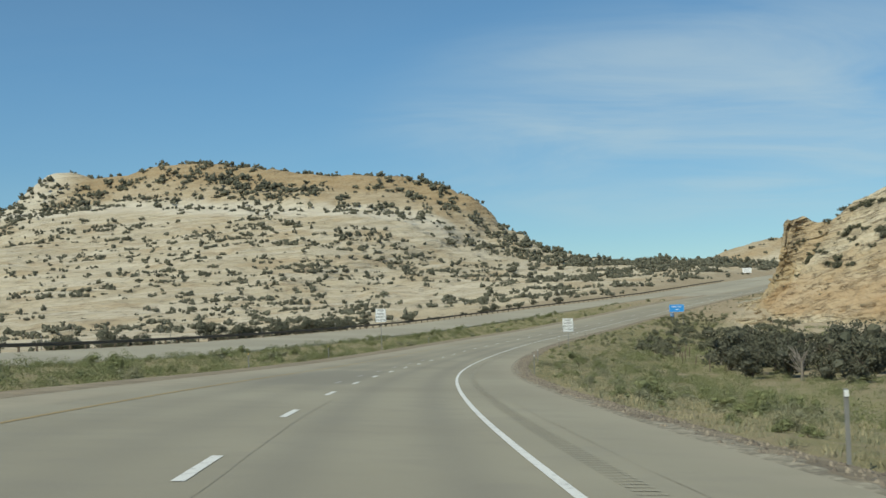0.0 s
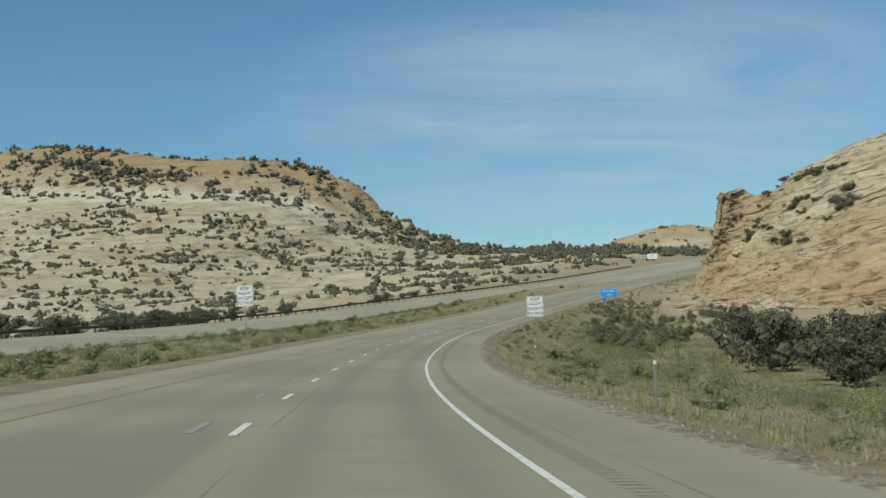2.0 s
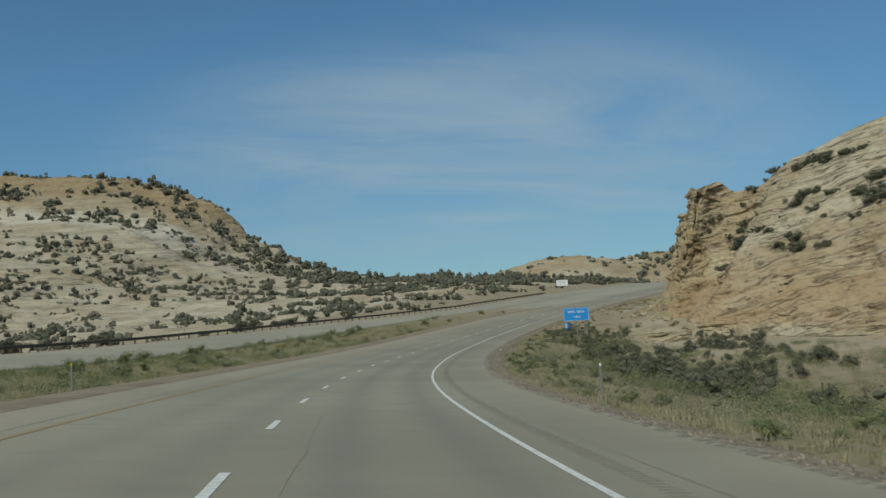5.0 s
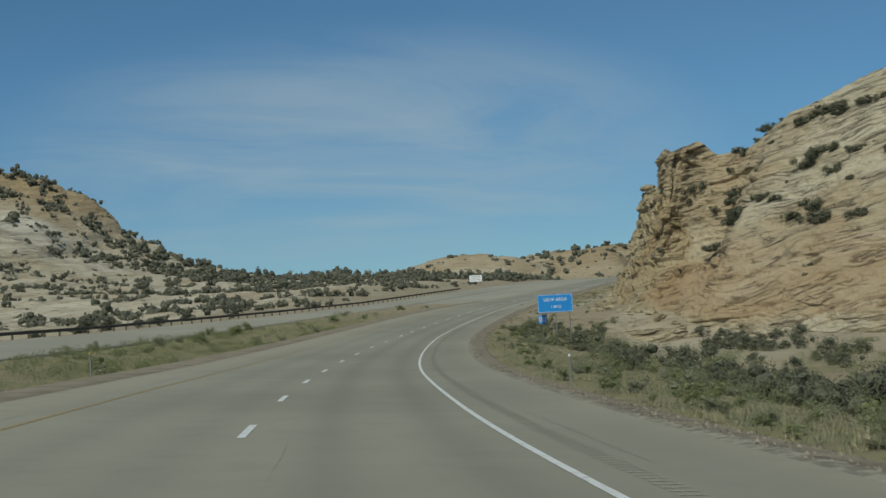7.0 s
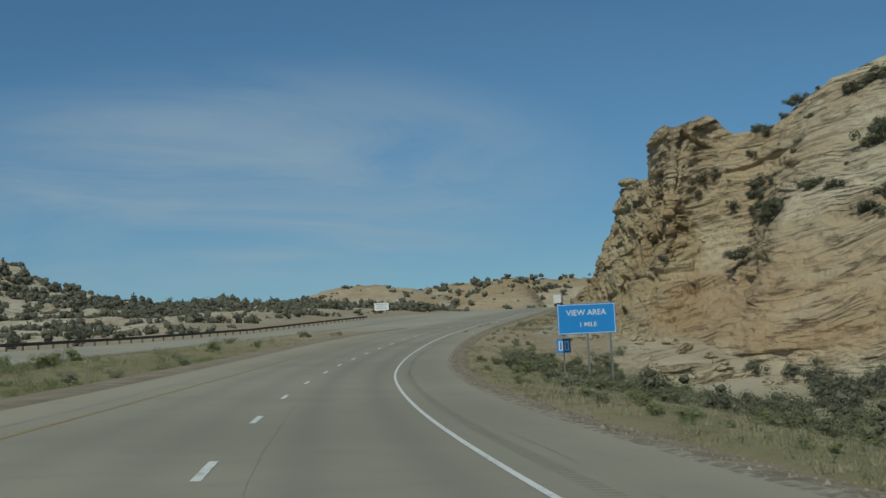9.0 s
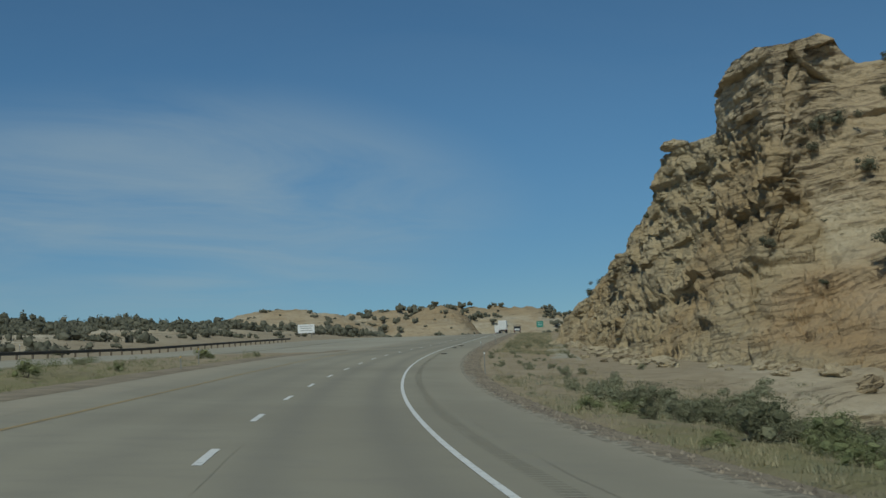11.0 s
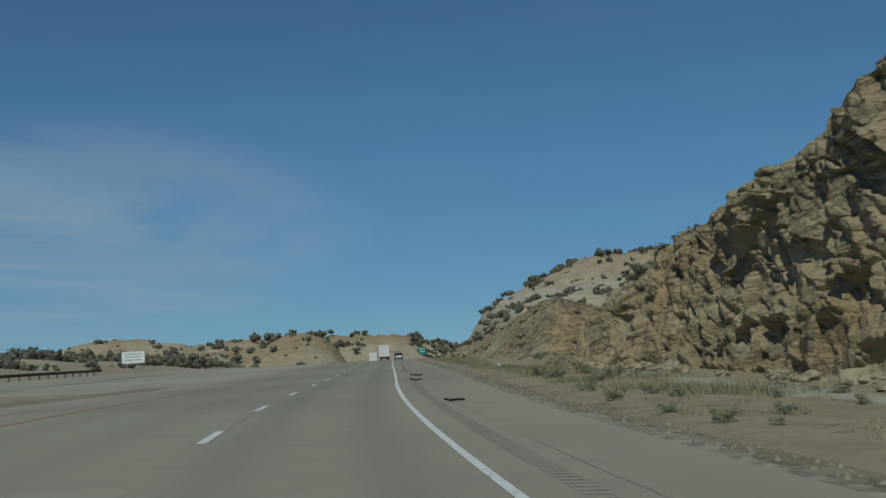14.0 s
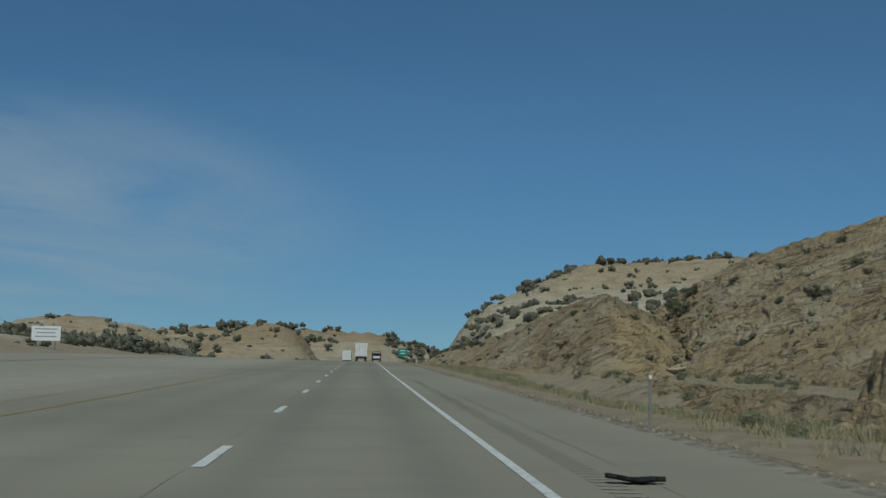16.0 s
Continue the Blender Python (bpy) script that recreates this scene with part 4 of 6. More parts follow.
cliff = hull("cliff", CLIFF_BASE, CLIFF_TOP, *CLIFF_N, M["rock_face"], "tall buff sandstone hill with a blasted road cut", CLIFF_CUT, 100, (NAT, CUT), (1.7, 0.2),
             rust=lambda t, z, h: 0.9 * smooth01(t, 7.6, 6.2) * smooth01(h, 0.44, 0.2) * smooth01(h, 0.03, 0.1), wall=CLIFF_WALL, crown=[-9, -9, -9, -9, -5, 3, 7.5, 11.5, 16, 18.5, 19, 19.5, 19.5, 20, 20] + [60] * 10)
PROFILE = ([0, 0.05, 0.5, 0.92, 1.0], [0, 0.03, 0.46, 0.9, 1.0])
BANK_BASE = [(585, 47), (548, 38), (524, 31), (507, 24.5), (500.5, 20.6), (501, 18.0), (504, 16.9), (520, 16.2), (550, 15.5), (590, 15), (650, 14.5), (730, 14.5), (800, 15)]
BANK_TOP = [(596, 47, 20.5), (582, 40, 19.8), (568, 35, 19.2), (554, 29.5, 18.9), (547.5, 26.6, 19.1), (544.5, 25.3, 19.2), (546, 25, 19.1), (555, 25, 19.4), (577, 25, 19.9), (632, 25, 20.9), (688, 25, 22.6), (768, 25, 25.3), (836, 25, 26.8)]
# rust covers the spur's right face: orange rock plus a painted sunlit lift
bank2 = hull("cut_bank", BANK_BASE, BANK_TOP, *BANK_N, M["rock_cut"], "ochre layered spur and bank of a second road cut", [0.15, 0.15, 0.15, 0.1, 0.05, 0, 0, 0, 0, 0, 0, 0, 0], 300, (PROFILE, CUT), (0.8, 0.3), amp=0.62, soft=9,
             rust=lambda t, z, h: 1.0 * smooth01(np.abs(t - 3.5), 1.5, 0.9) * smooth01(h, 1.0, 0.5), pits=0.3, lump=0.5)
HILL_N = (520, 150)
HILL_BASE = [(448, 34), (455, 25), (466, 22), (478, 23), (490, 23.5), (499, 23.5), (503, 23.5), (509, 25.5), (518, 28.5), (532, 32)]
HILL_TOP = [(480, 80, 30), (498, 62, 27), (507, 52, 25.2), (515, 47, 24.2), (525, 45, 24.0), (537, 43.5, 24.1), (552, 43, 24.3), (563, 43.6, 24.5), (569, 40, 22.0), (572, 36.5, 19.6)]
hill3 = hull("rock_hill", HILL_BASE, HILL_TOP, *HILL_N, M["rock_cut"], "broken ochre rock hillside behind the road cut", [0.5] * 10, 420, (PROFILE, PROFILE), (1.3, 0.3), amp=0.9, soft=15, pits=0.8, lump=0.9)
SHELF_BASE = [(443, 13.2), (455, 13.7), (470, 14.4), (485, 15.2), (500, 16.4)]
SHELF_TOP = [(445, 15.2, 6.1), (456, 15.9, 6.7), (471, 16.6, 7.35), (486, 17.4, 8.1), (501, 18.2, 8.8)]
shelf3 = hull("rock_shelf", SHELF_BASE, SHELF_TOP, 320, 34, M["rock_cut"], "low pale rock shelf above the ditch", [0.6] * 5, 470, (PROFILE, PROFILE), (0.5, 0.2), amp=0.42, soft=15, pits=0.0, lump=0.5)


def hill_back(name, face, size, label):
    """The far side of a rock hill, falling away behind its crest to the open ground."""
    co = np.empty(len(face.data.vertices) * 3)
    face.data.vertices.foreach_get("co", co)
    co = co.reshape(*size, 3)[::3]
    crest, foot = co[:, -1], co[:, 0]
    d = (crest - foot)[:, :2]
    d = d / np.linalg.norm(d, axis=1, keepdims=True)
    k = np.ones(41) / 41
    d = np.stack([np.convolve(np.pad(d[:, j], 20, mode="edge"), k, "valid") for j in range(2)], 1)
    w = np.linspace(0, 1, 16)
    P = np.repeat(crest[:, None, :], 16, 1)
    P[..., :2] += d[:, None, :] * (w ** 1.2 * 55)[None, :, None]
    gz, *_ = ground_height(P[..., 0].ravel(), P[..., 1].ravel())
    gz = gz.reshape(P.shape[:2])
    fall = smooth01(w, 0.0, 1.0)[None, :]
    P[..., 2] = crest[:, None, 2] * (1 - fall) + (np.minimum(gz, crest[:, None, 2]) - 1.0) * fall - 0.35 * (w > 0)[None, :]
    q = P.reshape(-1, 3)
    q[:, 2] += np.tile(np.where((w > 0) & (w < 1), 1.0, 0.0), len(crest)) * 0.5 * (fbm(q / 6.0, 4, k=77) - 0.8)
    me = mesh_from(name, q, grid_faces(len(crest), 16), smooth=True)
    attribute(me, "cut", np.zeros(len(q)))
    return tagged(put(name, me, face.data.materials[0]), label, "hillside", kind="structure")


hill_back("hillside_cliff", cliff, CLIFF_N, "sloping buff sandstone back of the cut hill")
hill_back("hillside_bank", bank2, BANK_N, "sloping ochre back of the second cut bank")
hill_back("hillside_rock", hill3, HILL_N, "sloping ochre back of the broken rock hillside")

# ---- vegetation ----
rng = np.random.default_rng(7)


def leaves(centres, size, normals=None, r=rng, bend=0.35):
    """One bent leaf clump (two triangles sharing an edge) at each centre, turned at random."""
    n = len(centres)
    a = r.normal(size=(n, 3))
    if normals is not None:
        a = a * 0.8 + normals * 0.9
    a /= np.linalg.norm(a, axis=1, keepdims=True)
    t = np.cross(a, r.normal(size=(n, 3)))
    t /= np.linalg.norm(t, axis=1, keepdims=True) + 1e-9
    b = np.cross(a, t)
    sz = np.asarray(size)[:, None] * r.uniform(0.6, 1.3, (n, 1))
    el = r.uniform(0.28, 0.6, (n, 1))
    V = np.stack([centres - t * sz, centres - b * sz * el + a * sz * bend, centres + t * sz, centres + b * sz * el + a * sz * bend * 0.4], 1)
    i = np.arange(n)[:, None] * 4
    F = np.concatenate([i + np.array([[0, 1, 2]]), i + np.array([[0, 2, 3]])], 0)
    return V.reshape(-1, 3), F


def lumps(r, n_lump, spread, flat, lump_r):
    """Centres of the clumps of one crown."""
    c = r.normal(size=(n_lump, 3)) * np.array([spread, spread, spread * flat])
    return c, lump_r * r.uniform(0.6, 1.25, n_lump)


def crown_points(r, n, radius, height, n_lump=9, lift=0.0):
    c, lr = lumps(r, n_lump, radius * 0.45, 0.55 * height / radius, radius * 0.48)
    c[:, 2] = np.clip(c[:, 2] + height * 0.55, lr * 0.45 + lift, height)
    k = r.integers(0, n_lump, n)
    d = r.normal(size=(n, 3))
    d /= np.linalg.norm(d, axis=1, keepdims=True)
    rad = lr[k] * r.uniform(0.55, 1.0, n) ** 0.6
    p = c[k] + d * rad[:, None] * np.array([1, 1, 0.8])
    p[:, 2] = np.maximum(p[:, 2], lift + 0.02 * height)
    return p, d, c, lr


ICO_G = (1 + 5 ** 0.5) / 2
ICO_V = np.array([(-1, ICO_G, 0), (1, ICO_G, 0), (-1, -ICO_G, 0), (1, -ICO_G, 0), (0, -1, ICO_G), (0, 1, ICO_G), (0, -1, -ICO_G), (0, 1, -ICO_G), (ICO_G, 0, -1), (ICO_G, 0, 1), (-ICO_G, 0, -1), (-ICO_G, 0, 1)]) / 1.902
ICO_F = np.array([(0, 11, 5), (0, 5, 1), (0, 1, 7), (0, 7, 10), (0, 10, 11), (1, 5, 9), (5, 11, 4), (11, 10, 2), (10, 7, 6), (7, 1, 8), (3, 9, 4), (3, 4, 2), (3, 2, 6), (3, 6, 8), (3, 8, 9), (4, 9, 5), (2, 4, 11), (6, 2, 10), (8, 6, 7), (9, 8, 1)])


def cores(r, c, radius):
    """Dense inner clumps of a crown, each an uneven twenty-sided lump; c (n, 3) and radius (n, 3)."""
    W = c[:, None, :] + ICO_V[None] * radius[:, None, :] * r.uniform(0.65, 1.2, (len(c), 12))[..., None]
    return W.reshape(-1, 3), (np.arange(len(c))[:, None, None] * 12 + ICO_F[None]).reshape(-1, 3)


def bush_mesh(name, r, n, radius, height, leaf, n_lump=9):
    p, d, c, lr = crown_points(r, n, radius, height, n_lump)
    V, F = leaves(p, np.full(n, leaf), d, r)
    W, G = cores(r, c, 0.5 * lr[:, None] * np.array([1, 1, 0.8]))
    W[:, 2] = np.maximum(W[:, 2], -0.05)
    return mesh_from(name, np.concatenate([V, W]), np.concatenate([F, G + len(V)]))


def stems_mesh(r, n, radius, height):
    bm = bmesh.new()
    for _ in range(n):
        a = r.uniform(0, 6.283)
        q = Vector((math.cos(a) * radius * r.uniform(0.2, 0.75), math.sin(a) * radius * r.uniform(0.2, 0.75), height * r.uniform(0.4, 0.8)))
        add_tube(bm, (q.x * 0.1, q.y * 0.1, -0.1), q, 0.022 * radius + 0.006, 0.006, 5)
    me = bpy.data.meshes.new("stems")
    bm.to_mesh(me)
    bm.free()
    return me


def bush_thing(name, mat, seed, n, radius, height, leaf, label, category, group):
    r = np.random.default_rng(seed)
    root = new(name)
    put("foliage", bush_mesh("foliage", r, n, radius, height, leaf), mat, root)
    tagged(put("stems", stems_mesh(r, 7, radius, height), M["bark"], root), "thin grey woody stems", kind="stuff")
    return tagged(root, label, category, group)


def at_ground(x, y, dz=0.0):
    x, y = np.atleast_1d(np.asarray(x, float)), np.atleast_1d(np.asarray(y, float))
    z, *_ = ground_height(x, y)
    return np.stack([x, y, z + dz], 1)


PLACED = set()


def place_copies(protos, P, scale, r):
    """The first placing of a prototype uses the thing itself, later ones are copies."""
    for i, p in enumerate(P):
        ob = protos[i % len(protos)]
        m = Matrix.Translation(p) @ Matrix.Rotation(r.uniform(0, 6.283), 4, "Z")
        sc = float(scale[i])
        if ob.name in PLACED:
            ob = copy_thing(ob, m)
        else:
            ob.matrix_basis = m
            PLACED.add(ob.name)
        ob.scale = (sc, sc, sc * r.uniform(0.8, 1.15))


def scatter_road(n, s0, s1, l0, l1, r):
    s, l = r.uniform(s0, s1, n), r.uniform(l0, l1, n)
    q = on_road(s, l)
    return s, l, q[:, 0], q[:, 1]


def many_bushes(name, P, radius, height, per, leaf, mat, label, category, seed, lumps_each=5, solid=0.0):
    r = np.random.default_rng(seed)
    n = len(P)
    L = lumps_each
    c = r.normal(size=(n, L, 3)) * np.array([0.45, 0.45, 0.2])
    c[..., 2] = np.abs(c[..., 2]) * 1.4 + 0.28
    k = r.integers(0, L, (n, per))
    d = r.normal(size=(n, per, 3))
    d /= np.linalg.norm(d, axis=2, keepdims=True)
    p = np.take_along_axis(c, k[..., None].repeat(3, 2), 1) + d * (0.48 * r.uniform(0.5, 1.0, (n, per)))[..., None]
    p[..., 2] = np.maximum(p[..., 2], 0.02)
    sc = np.stack([radius, radius, height], 1)[:, None, :]
    q = (np.asarray(P)[:, None, :] + p * sc).reshape(-1, 3)
    V, F = leaves(q, (np.asarray(radius)[:, None] * leaf * np.ones((1, per))).ravel(), d.reshape(-1, 3), r)
    if solid:
        W, G = cores(r, (np.asarray(P)[:, None, :] + c * sc).reshape(-1, 3), solid * np.repeat(sc[:, 0], L, 0))
        F = np.concatenate([F, G + len(V)])
        V = np.concatenate([V, W])
    return tagged(put(name, mesh_from(name, V, F), mat), label, category, kind="stuff")


def blades(name, P, height, per, spread, mat, label, seed):
    """Tufts of upright, leaning grass blades."""
    r = np.random.default_rng(seed)
    n = len(P)
    base = np.repeat(P, per, 0) + np.concatenate([r.normal(size=(n * per, 2)) * spread, np.full((n * per, 1), -0.03)], 1)
    h = np.repeat(height, per) * r.uniform(0.5, 1.2, n * per)
    a = r.uniform(0, 6.283, n * per)
    lean = np.stack([np.cos(a), np.sin(a)], 1) * (h * r.uniform(0.15, 1.1, n * per))[:, None]
    w = np.stack([-np.sin(a), np.cos(a), 0 * a], 1) * (0.004 + 0.014 * h)[:, None]
    tip = base + np.concatenate([lean, h[:, None]], 1)
    V = np.stack([base - w, base + w, tip], 1).reshape(-1, 3)
    F = np.arange(n * per * 3).reshape(-1, 3)
    return tagged(put(name, mesh_from(name, V, F), mat), label, "grass", kind="stuff")


# bushes beside the pavement: distance along the road, offset and width
VERGE_NEAR = [(321.2, 7.0, 0.82), (321.6, 8.2, 0.75), (317.6, 8.0, 0.75), (307.2, 6.9, 0.63), (315.5, 10.0, 0.9), (310.9, 9.5, 1.0), (307.5, 9.2, 1.2), (304.6, 8.6, 0.9), (209.1, 7.1, 0.6), (205.2, 6.8, 0.45), (203.1, 6.7, 0.4),
              (200.2, 6.8, 0.4), (213.7, 7.8, 0.85), (208.4, 8.9, 0.5), (99.2, 6.8, 0.4), (97.3, 7.0, 0.4), (118.7, 9.0, 0.7), (108.3, 7.5, 0.55), (107.4, 8.2, 0.8), (104.1, 8.4, 0.7), (27.6, 8.4, 0.75), (35.0, 9.5, 0.8), (42.8, 10.2, 0.95)]
VERGE_SAND = [(364.2, 7.3, 0.5), (366.4, 7.5, 0.3), (366.8, 7.0, 0.3), (370.3, 7.5, 0.4), (373.1, 7.4, 0.3), (380.0, 7.5, 0.35), (383.5, 8.8, 0.6), (384.6, 6.8, 0.45), (376.0, 10.6, 0.45), (367.6, 9.1, 0.55), (381.1, 6.9, 0.55), (389.7, 10.6, 0.45),
              (379.5, 10.4, 0.4), (390.5, 6.9, 0.55), (396.4, 7.2, 0.55), (394.9, 8.6, 0.5), (393.6, 8.5, 0.42), (391.5, 8.6, 0.6), (402.1, 8.3, 0.5), (342.4, 17.0, 2.2), (346.3, 19.0, 1.3), (342.9, 11.3, 1.5), (352.3, 10.1, 0.9), (359.2, 8.7, 0.65), (347.4, 7.0, 0.4)]


def plant_verges():
    r = np.random.default_rng(11)
    sage = [bush_thing("sagebrush", M["leaf_sage"], 20 + i, 3000, 0.62, 0.74, 0.028, "grey-green sagebrush on the sandy verge", "bush", "verge bushes") for i in range(3)]
    rab = [bush_thing("rabbitbrush", M["leaf_green"], 30 + i, 3000, 0.8, 0.8, 0.03, "olive green rabbitbrush beside the highway", "bush", "verge bushes") for i in range(3)]
    brushy = [bush_thing("greasewood", M["leaf_olive"], 36 + i, 3000, 0.8, 0.8, 0.03, "grey olive greasewood below the cliff", "bush", "verge bushes") for i in range(2)]
    def keep(s, l, x, y, dens):
        p = np.stack([x, y, 0 * x], 1)
        return fbm(p / 9.0, 3, k=71) + dens > r.uniform(-0.6, 0.6, len(x))
    # right-hand verge
    s, l, x, y = scatter_road(520, 20, 345, 8.4, 20, r)
    ok = keep(s, l, x, y, 0.0)
    P = at_ground(x[ok], y[ok], -0.05)
    place_copies(rab, P[:80], r.uniform(0.4, 0.95, 80), r)
    place_copies(sage, P[80:110], r.uniform(0.4, 0.9, 30), r)
    s2, l2, x2, y2 = scatter_road(150, 330, 470, 7.4, 15.5, r)
    P2 = at_ground(x2, y2, -0.04)
    place_copies(sage, P2[:26], r.uniform(0.25, 0.55, 26), r)
    s3, l3, x3, y3 = scatter_road(110, 290, 340, 8.6, 18.5, r)
    P3 = at_ground(x3, y3, -0.05)
    place_copies(sage, P3[:50], r.uniform(0.4, 0.95, 50), r)
    place_copies(brushy, P3[50:], r.uniform(0.4, 1.0, 60), r)
    s3, l3, x3, y3 = scatter_road(150, 20, 300, 6.7, 9.5, r)
    place_copies(rab, at_ground(x3, y3, -0.04)[:75], r.uniform(0.2, 0.5, 75), r)
    place_copies(sage, at_ground(x3, y3, -0.04)[110:], r.uniform(0.2, 0.55, 40), r)
    s3, l3, x3, y3 = scatter_road(45, 452, 508, 11, 27, r)
    place_copies(sage, at_ground(x3, y3, -0.05), r.uniform(0.3, 0.7, 45), r)
    s3, l3, x3, y3 = scatter_road(20, 404, 500, 8.2, 12.5, r)
    place_copies(sage, at_ground(x3, y3, -0.05), r.uniform(0.25, 0.55, 20), r)
    for spots, kinds in ((VERGE_NEAR, rab[:2] + brushy[:1]), (VERGE_SAND, sage)):
        q = on_road(np.array([b[0] for b in spots]), np.array([b[1] for b in spots]))
        place_copies(kinds, at_ground(q[:, 0], q[:, 1], -0.05), [b[2] / 1.5 for b in spots], r)
    rest = P[110:]
    many_bushes("verge_scrub", rest, r.uniform(0.45, 1.0, len(rest)), r.uniform(0.35, 0.8, len(rest)), 720, 0.037, M["leaf_sage"], "dense olive scrub filling the hollow", "scrub", 51)
    s, l, x, y = scatter_road(560, 30, 312, 13, 46, r)
    P = at_ground(x, y, -0.1)
    many_bushes("hollow_scrub", P, r.uniform(0.6, 1.4, len(P)), r.uniform(0.5, 1.1, len(P)), 620, 0.037, M["leaf_green"], "tall green scrub in the low ground", "scrub", 52)
    # median
    s, l, x, y = scatter_road(900, 20, 400, -22.5, -12.4, r)
    ok = keep(s, l, x, y, 0.35) & (r.uniform(0, 1, len(s)) < np.interp(s, [20, 300, 340, 400], [1, 0.75, 0.35, 0.12]))
    P = at_ground(x[ok], y[ok], -0.05)
    place_copies(rab, P[:70], r.uniform(0.45, 1.0, 70), r)
    place_copies(sage, P[70:110], r.uniform(0.5, 0.95, 40), r)
    rest = P[110:]
    many_bushes("median_scrub", rest, r.uniform(0.45, 1.1, len(rest)), r.uniform(0.3, 0.75, len(rest)), 430, 0.045, M["leaf_green"], "olive scrub growing thick in the median", "scrub", 53)
    # dry grass
    s, l, x, y = scatter_road(34000, 2, 350, 5.5, 22, r)
    p = np.stack([x, y, 0 * x], 1)
    ok = (fbm(p / 4.0, 3, k=72) + 0.1 > r.uniform(-0.5, 0.5, len(s))) & (r.uniform(0, 1, len(s)) < np.interp(l, [5.5, 6.2, 7, 17], [0.3, 0.9, 1, 0.6]))
    P = at_ground(x[ok], y[ok])
    n = len(P) // 2
    blades("dry_grass", P[:n], r.uniform(0.08, 0.24, n), 20, 0.1, M["leaf_dry"], "straw-coloured dry grass on the verge", 61)
    blades("green_grass", P[n:], r.uniform(0.08, 0.24, len(P) - n), 20, 0.1, M["leaf_sage"], "grey-green grass on the verge", 62)
    s, l, x, y = scatter_road(16000, 10, 400, -23.5, -11.5, r)
    ok = r.uniform(0, 1, len(s)) < np.interp(s, [10, 300, 400], [0.9, 0.6, 0.2])
    P = at_ground(x[ok], y[ok])
    n = len(P) // 2
    blades("median_dry_grass", P[:n], r.uniform(0.1, 0.3, n), 14, 0.13, M["leaf_dry"], "straw-coloured dry grass in the median", 63)
    blades("median_green_grass", P[n:], r.uniform(0.1, 0.3, len(P) - n), 14, 0.13, M["leaf_green"], "green grass in the median", 64)
    s, l, x, y = scatter_road(7000, 392, 560, 7.4, 13.2, r)
    ok = vnoise(np.stack([x, y, 0 * x], 1) / 3.2, 77) > r.uniform(-0.25, 0.4, len(s))
    P = at_ground(x[ok], y[ok])
    n = len(P) // 2
    blades("tall_dry_grass", P[:n], r.uniform(0.14, 0.36, n), 24, 0.18, M["leaf_dry"], "tall straw grass below the rock cut", 66)
    blades("tall_green_grass", P[n:], r.uniform(0.14, 0.36, len(P) - n), 24, 0.18, M["leaf_sage"], "tall grey-green grass below the rock cut", 67)
    s, l, x, y = scatter_road(1500, 345, 640, 6.6, 14, r)
    s5, l5, x5, y5 = scatter_road(1600, 450, 512, 12, 28, r)
    P = at_ground(np.append(x, x5), np.append(y, y5))
    blades("cut_grass", P, r.uniform(0.08, 0.22, len(P)), 22, 0.1, M["leaf_dry"], "sparse dry grass below the rock cut", 65)


plant_verges()


def juniper(seed, h, mat, label, dead=False):
    r = np.random.default_rng(seed)
    root = new("juniper" if not dead else "dead_tree")
    bm = bmesh.new()
    add_tube(bm, (0, 0, -0.3), (0.1 * h * r.normal() * 0.3, 0.05 * h * r.normal(), h * 0.45), 0.045 * h, 0.028 * h, 9)
    tips = []
    for i in range(9 if not dead else 26):
        a = r.uniform(0, 6.283)
        z0 = h * r.uniform(0.15, 0.5)
        q = Vector((math.cos(a) * h * r.uniform(0.15, 0.36), math.sin(a) * h * r.uniform(0.15, 0.36), z0 + h * r.uniform(0.1, 0.42)))
        add_tube(bm, (0, 0, z0), q, 0.016 * h, 0.004 * h, 5)
        tips.append(q)
    part("trunk", bm, M["bark"] if not dead else M["leaf_dead"], root, "twisted grey trunk with limbs")
    n = 1700 if not dead else 200
    p, d, c, lr = crown_points(r, n, h * 0.46, h * 0.9, 16, lift=h * 0.05)
    V, F = leaves(p, np.full(n, 0.036 * h if not dead else 0.02 * h), d, r)
    if not dead:
        W, G = cores(r, c[:11], 0.66 * lr[:11, None] * np.array([1, 1, 0.8]))
        V, F = np.concatenate([V, W]), np.concatenate([F, G + len(V)])
    put("crown", mesh_from("crown", V, F), mat, root)
    return tagged(root, label, "tree", "trees in the hollow")


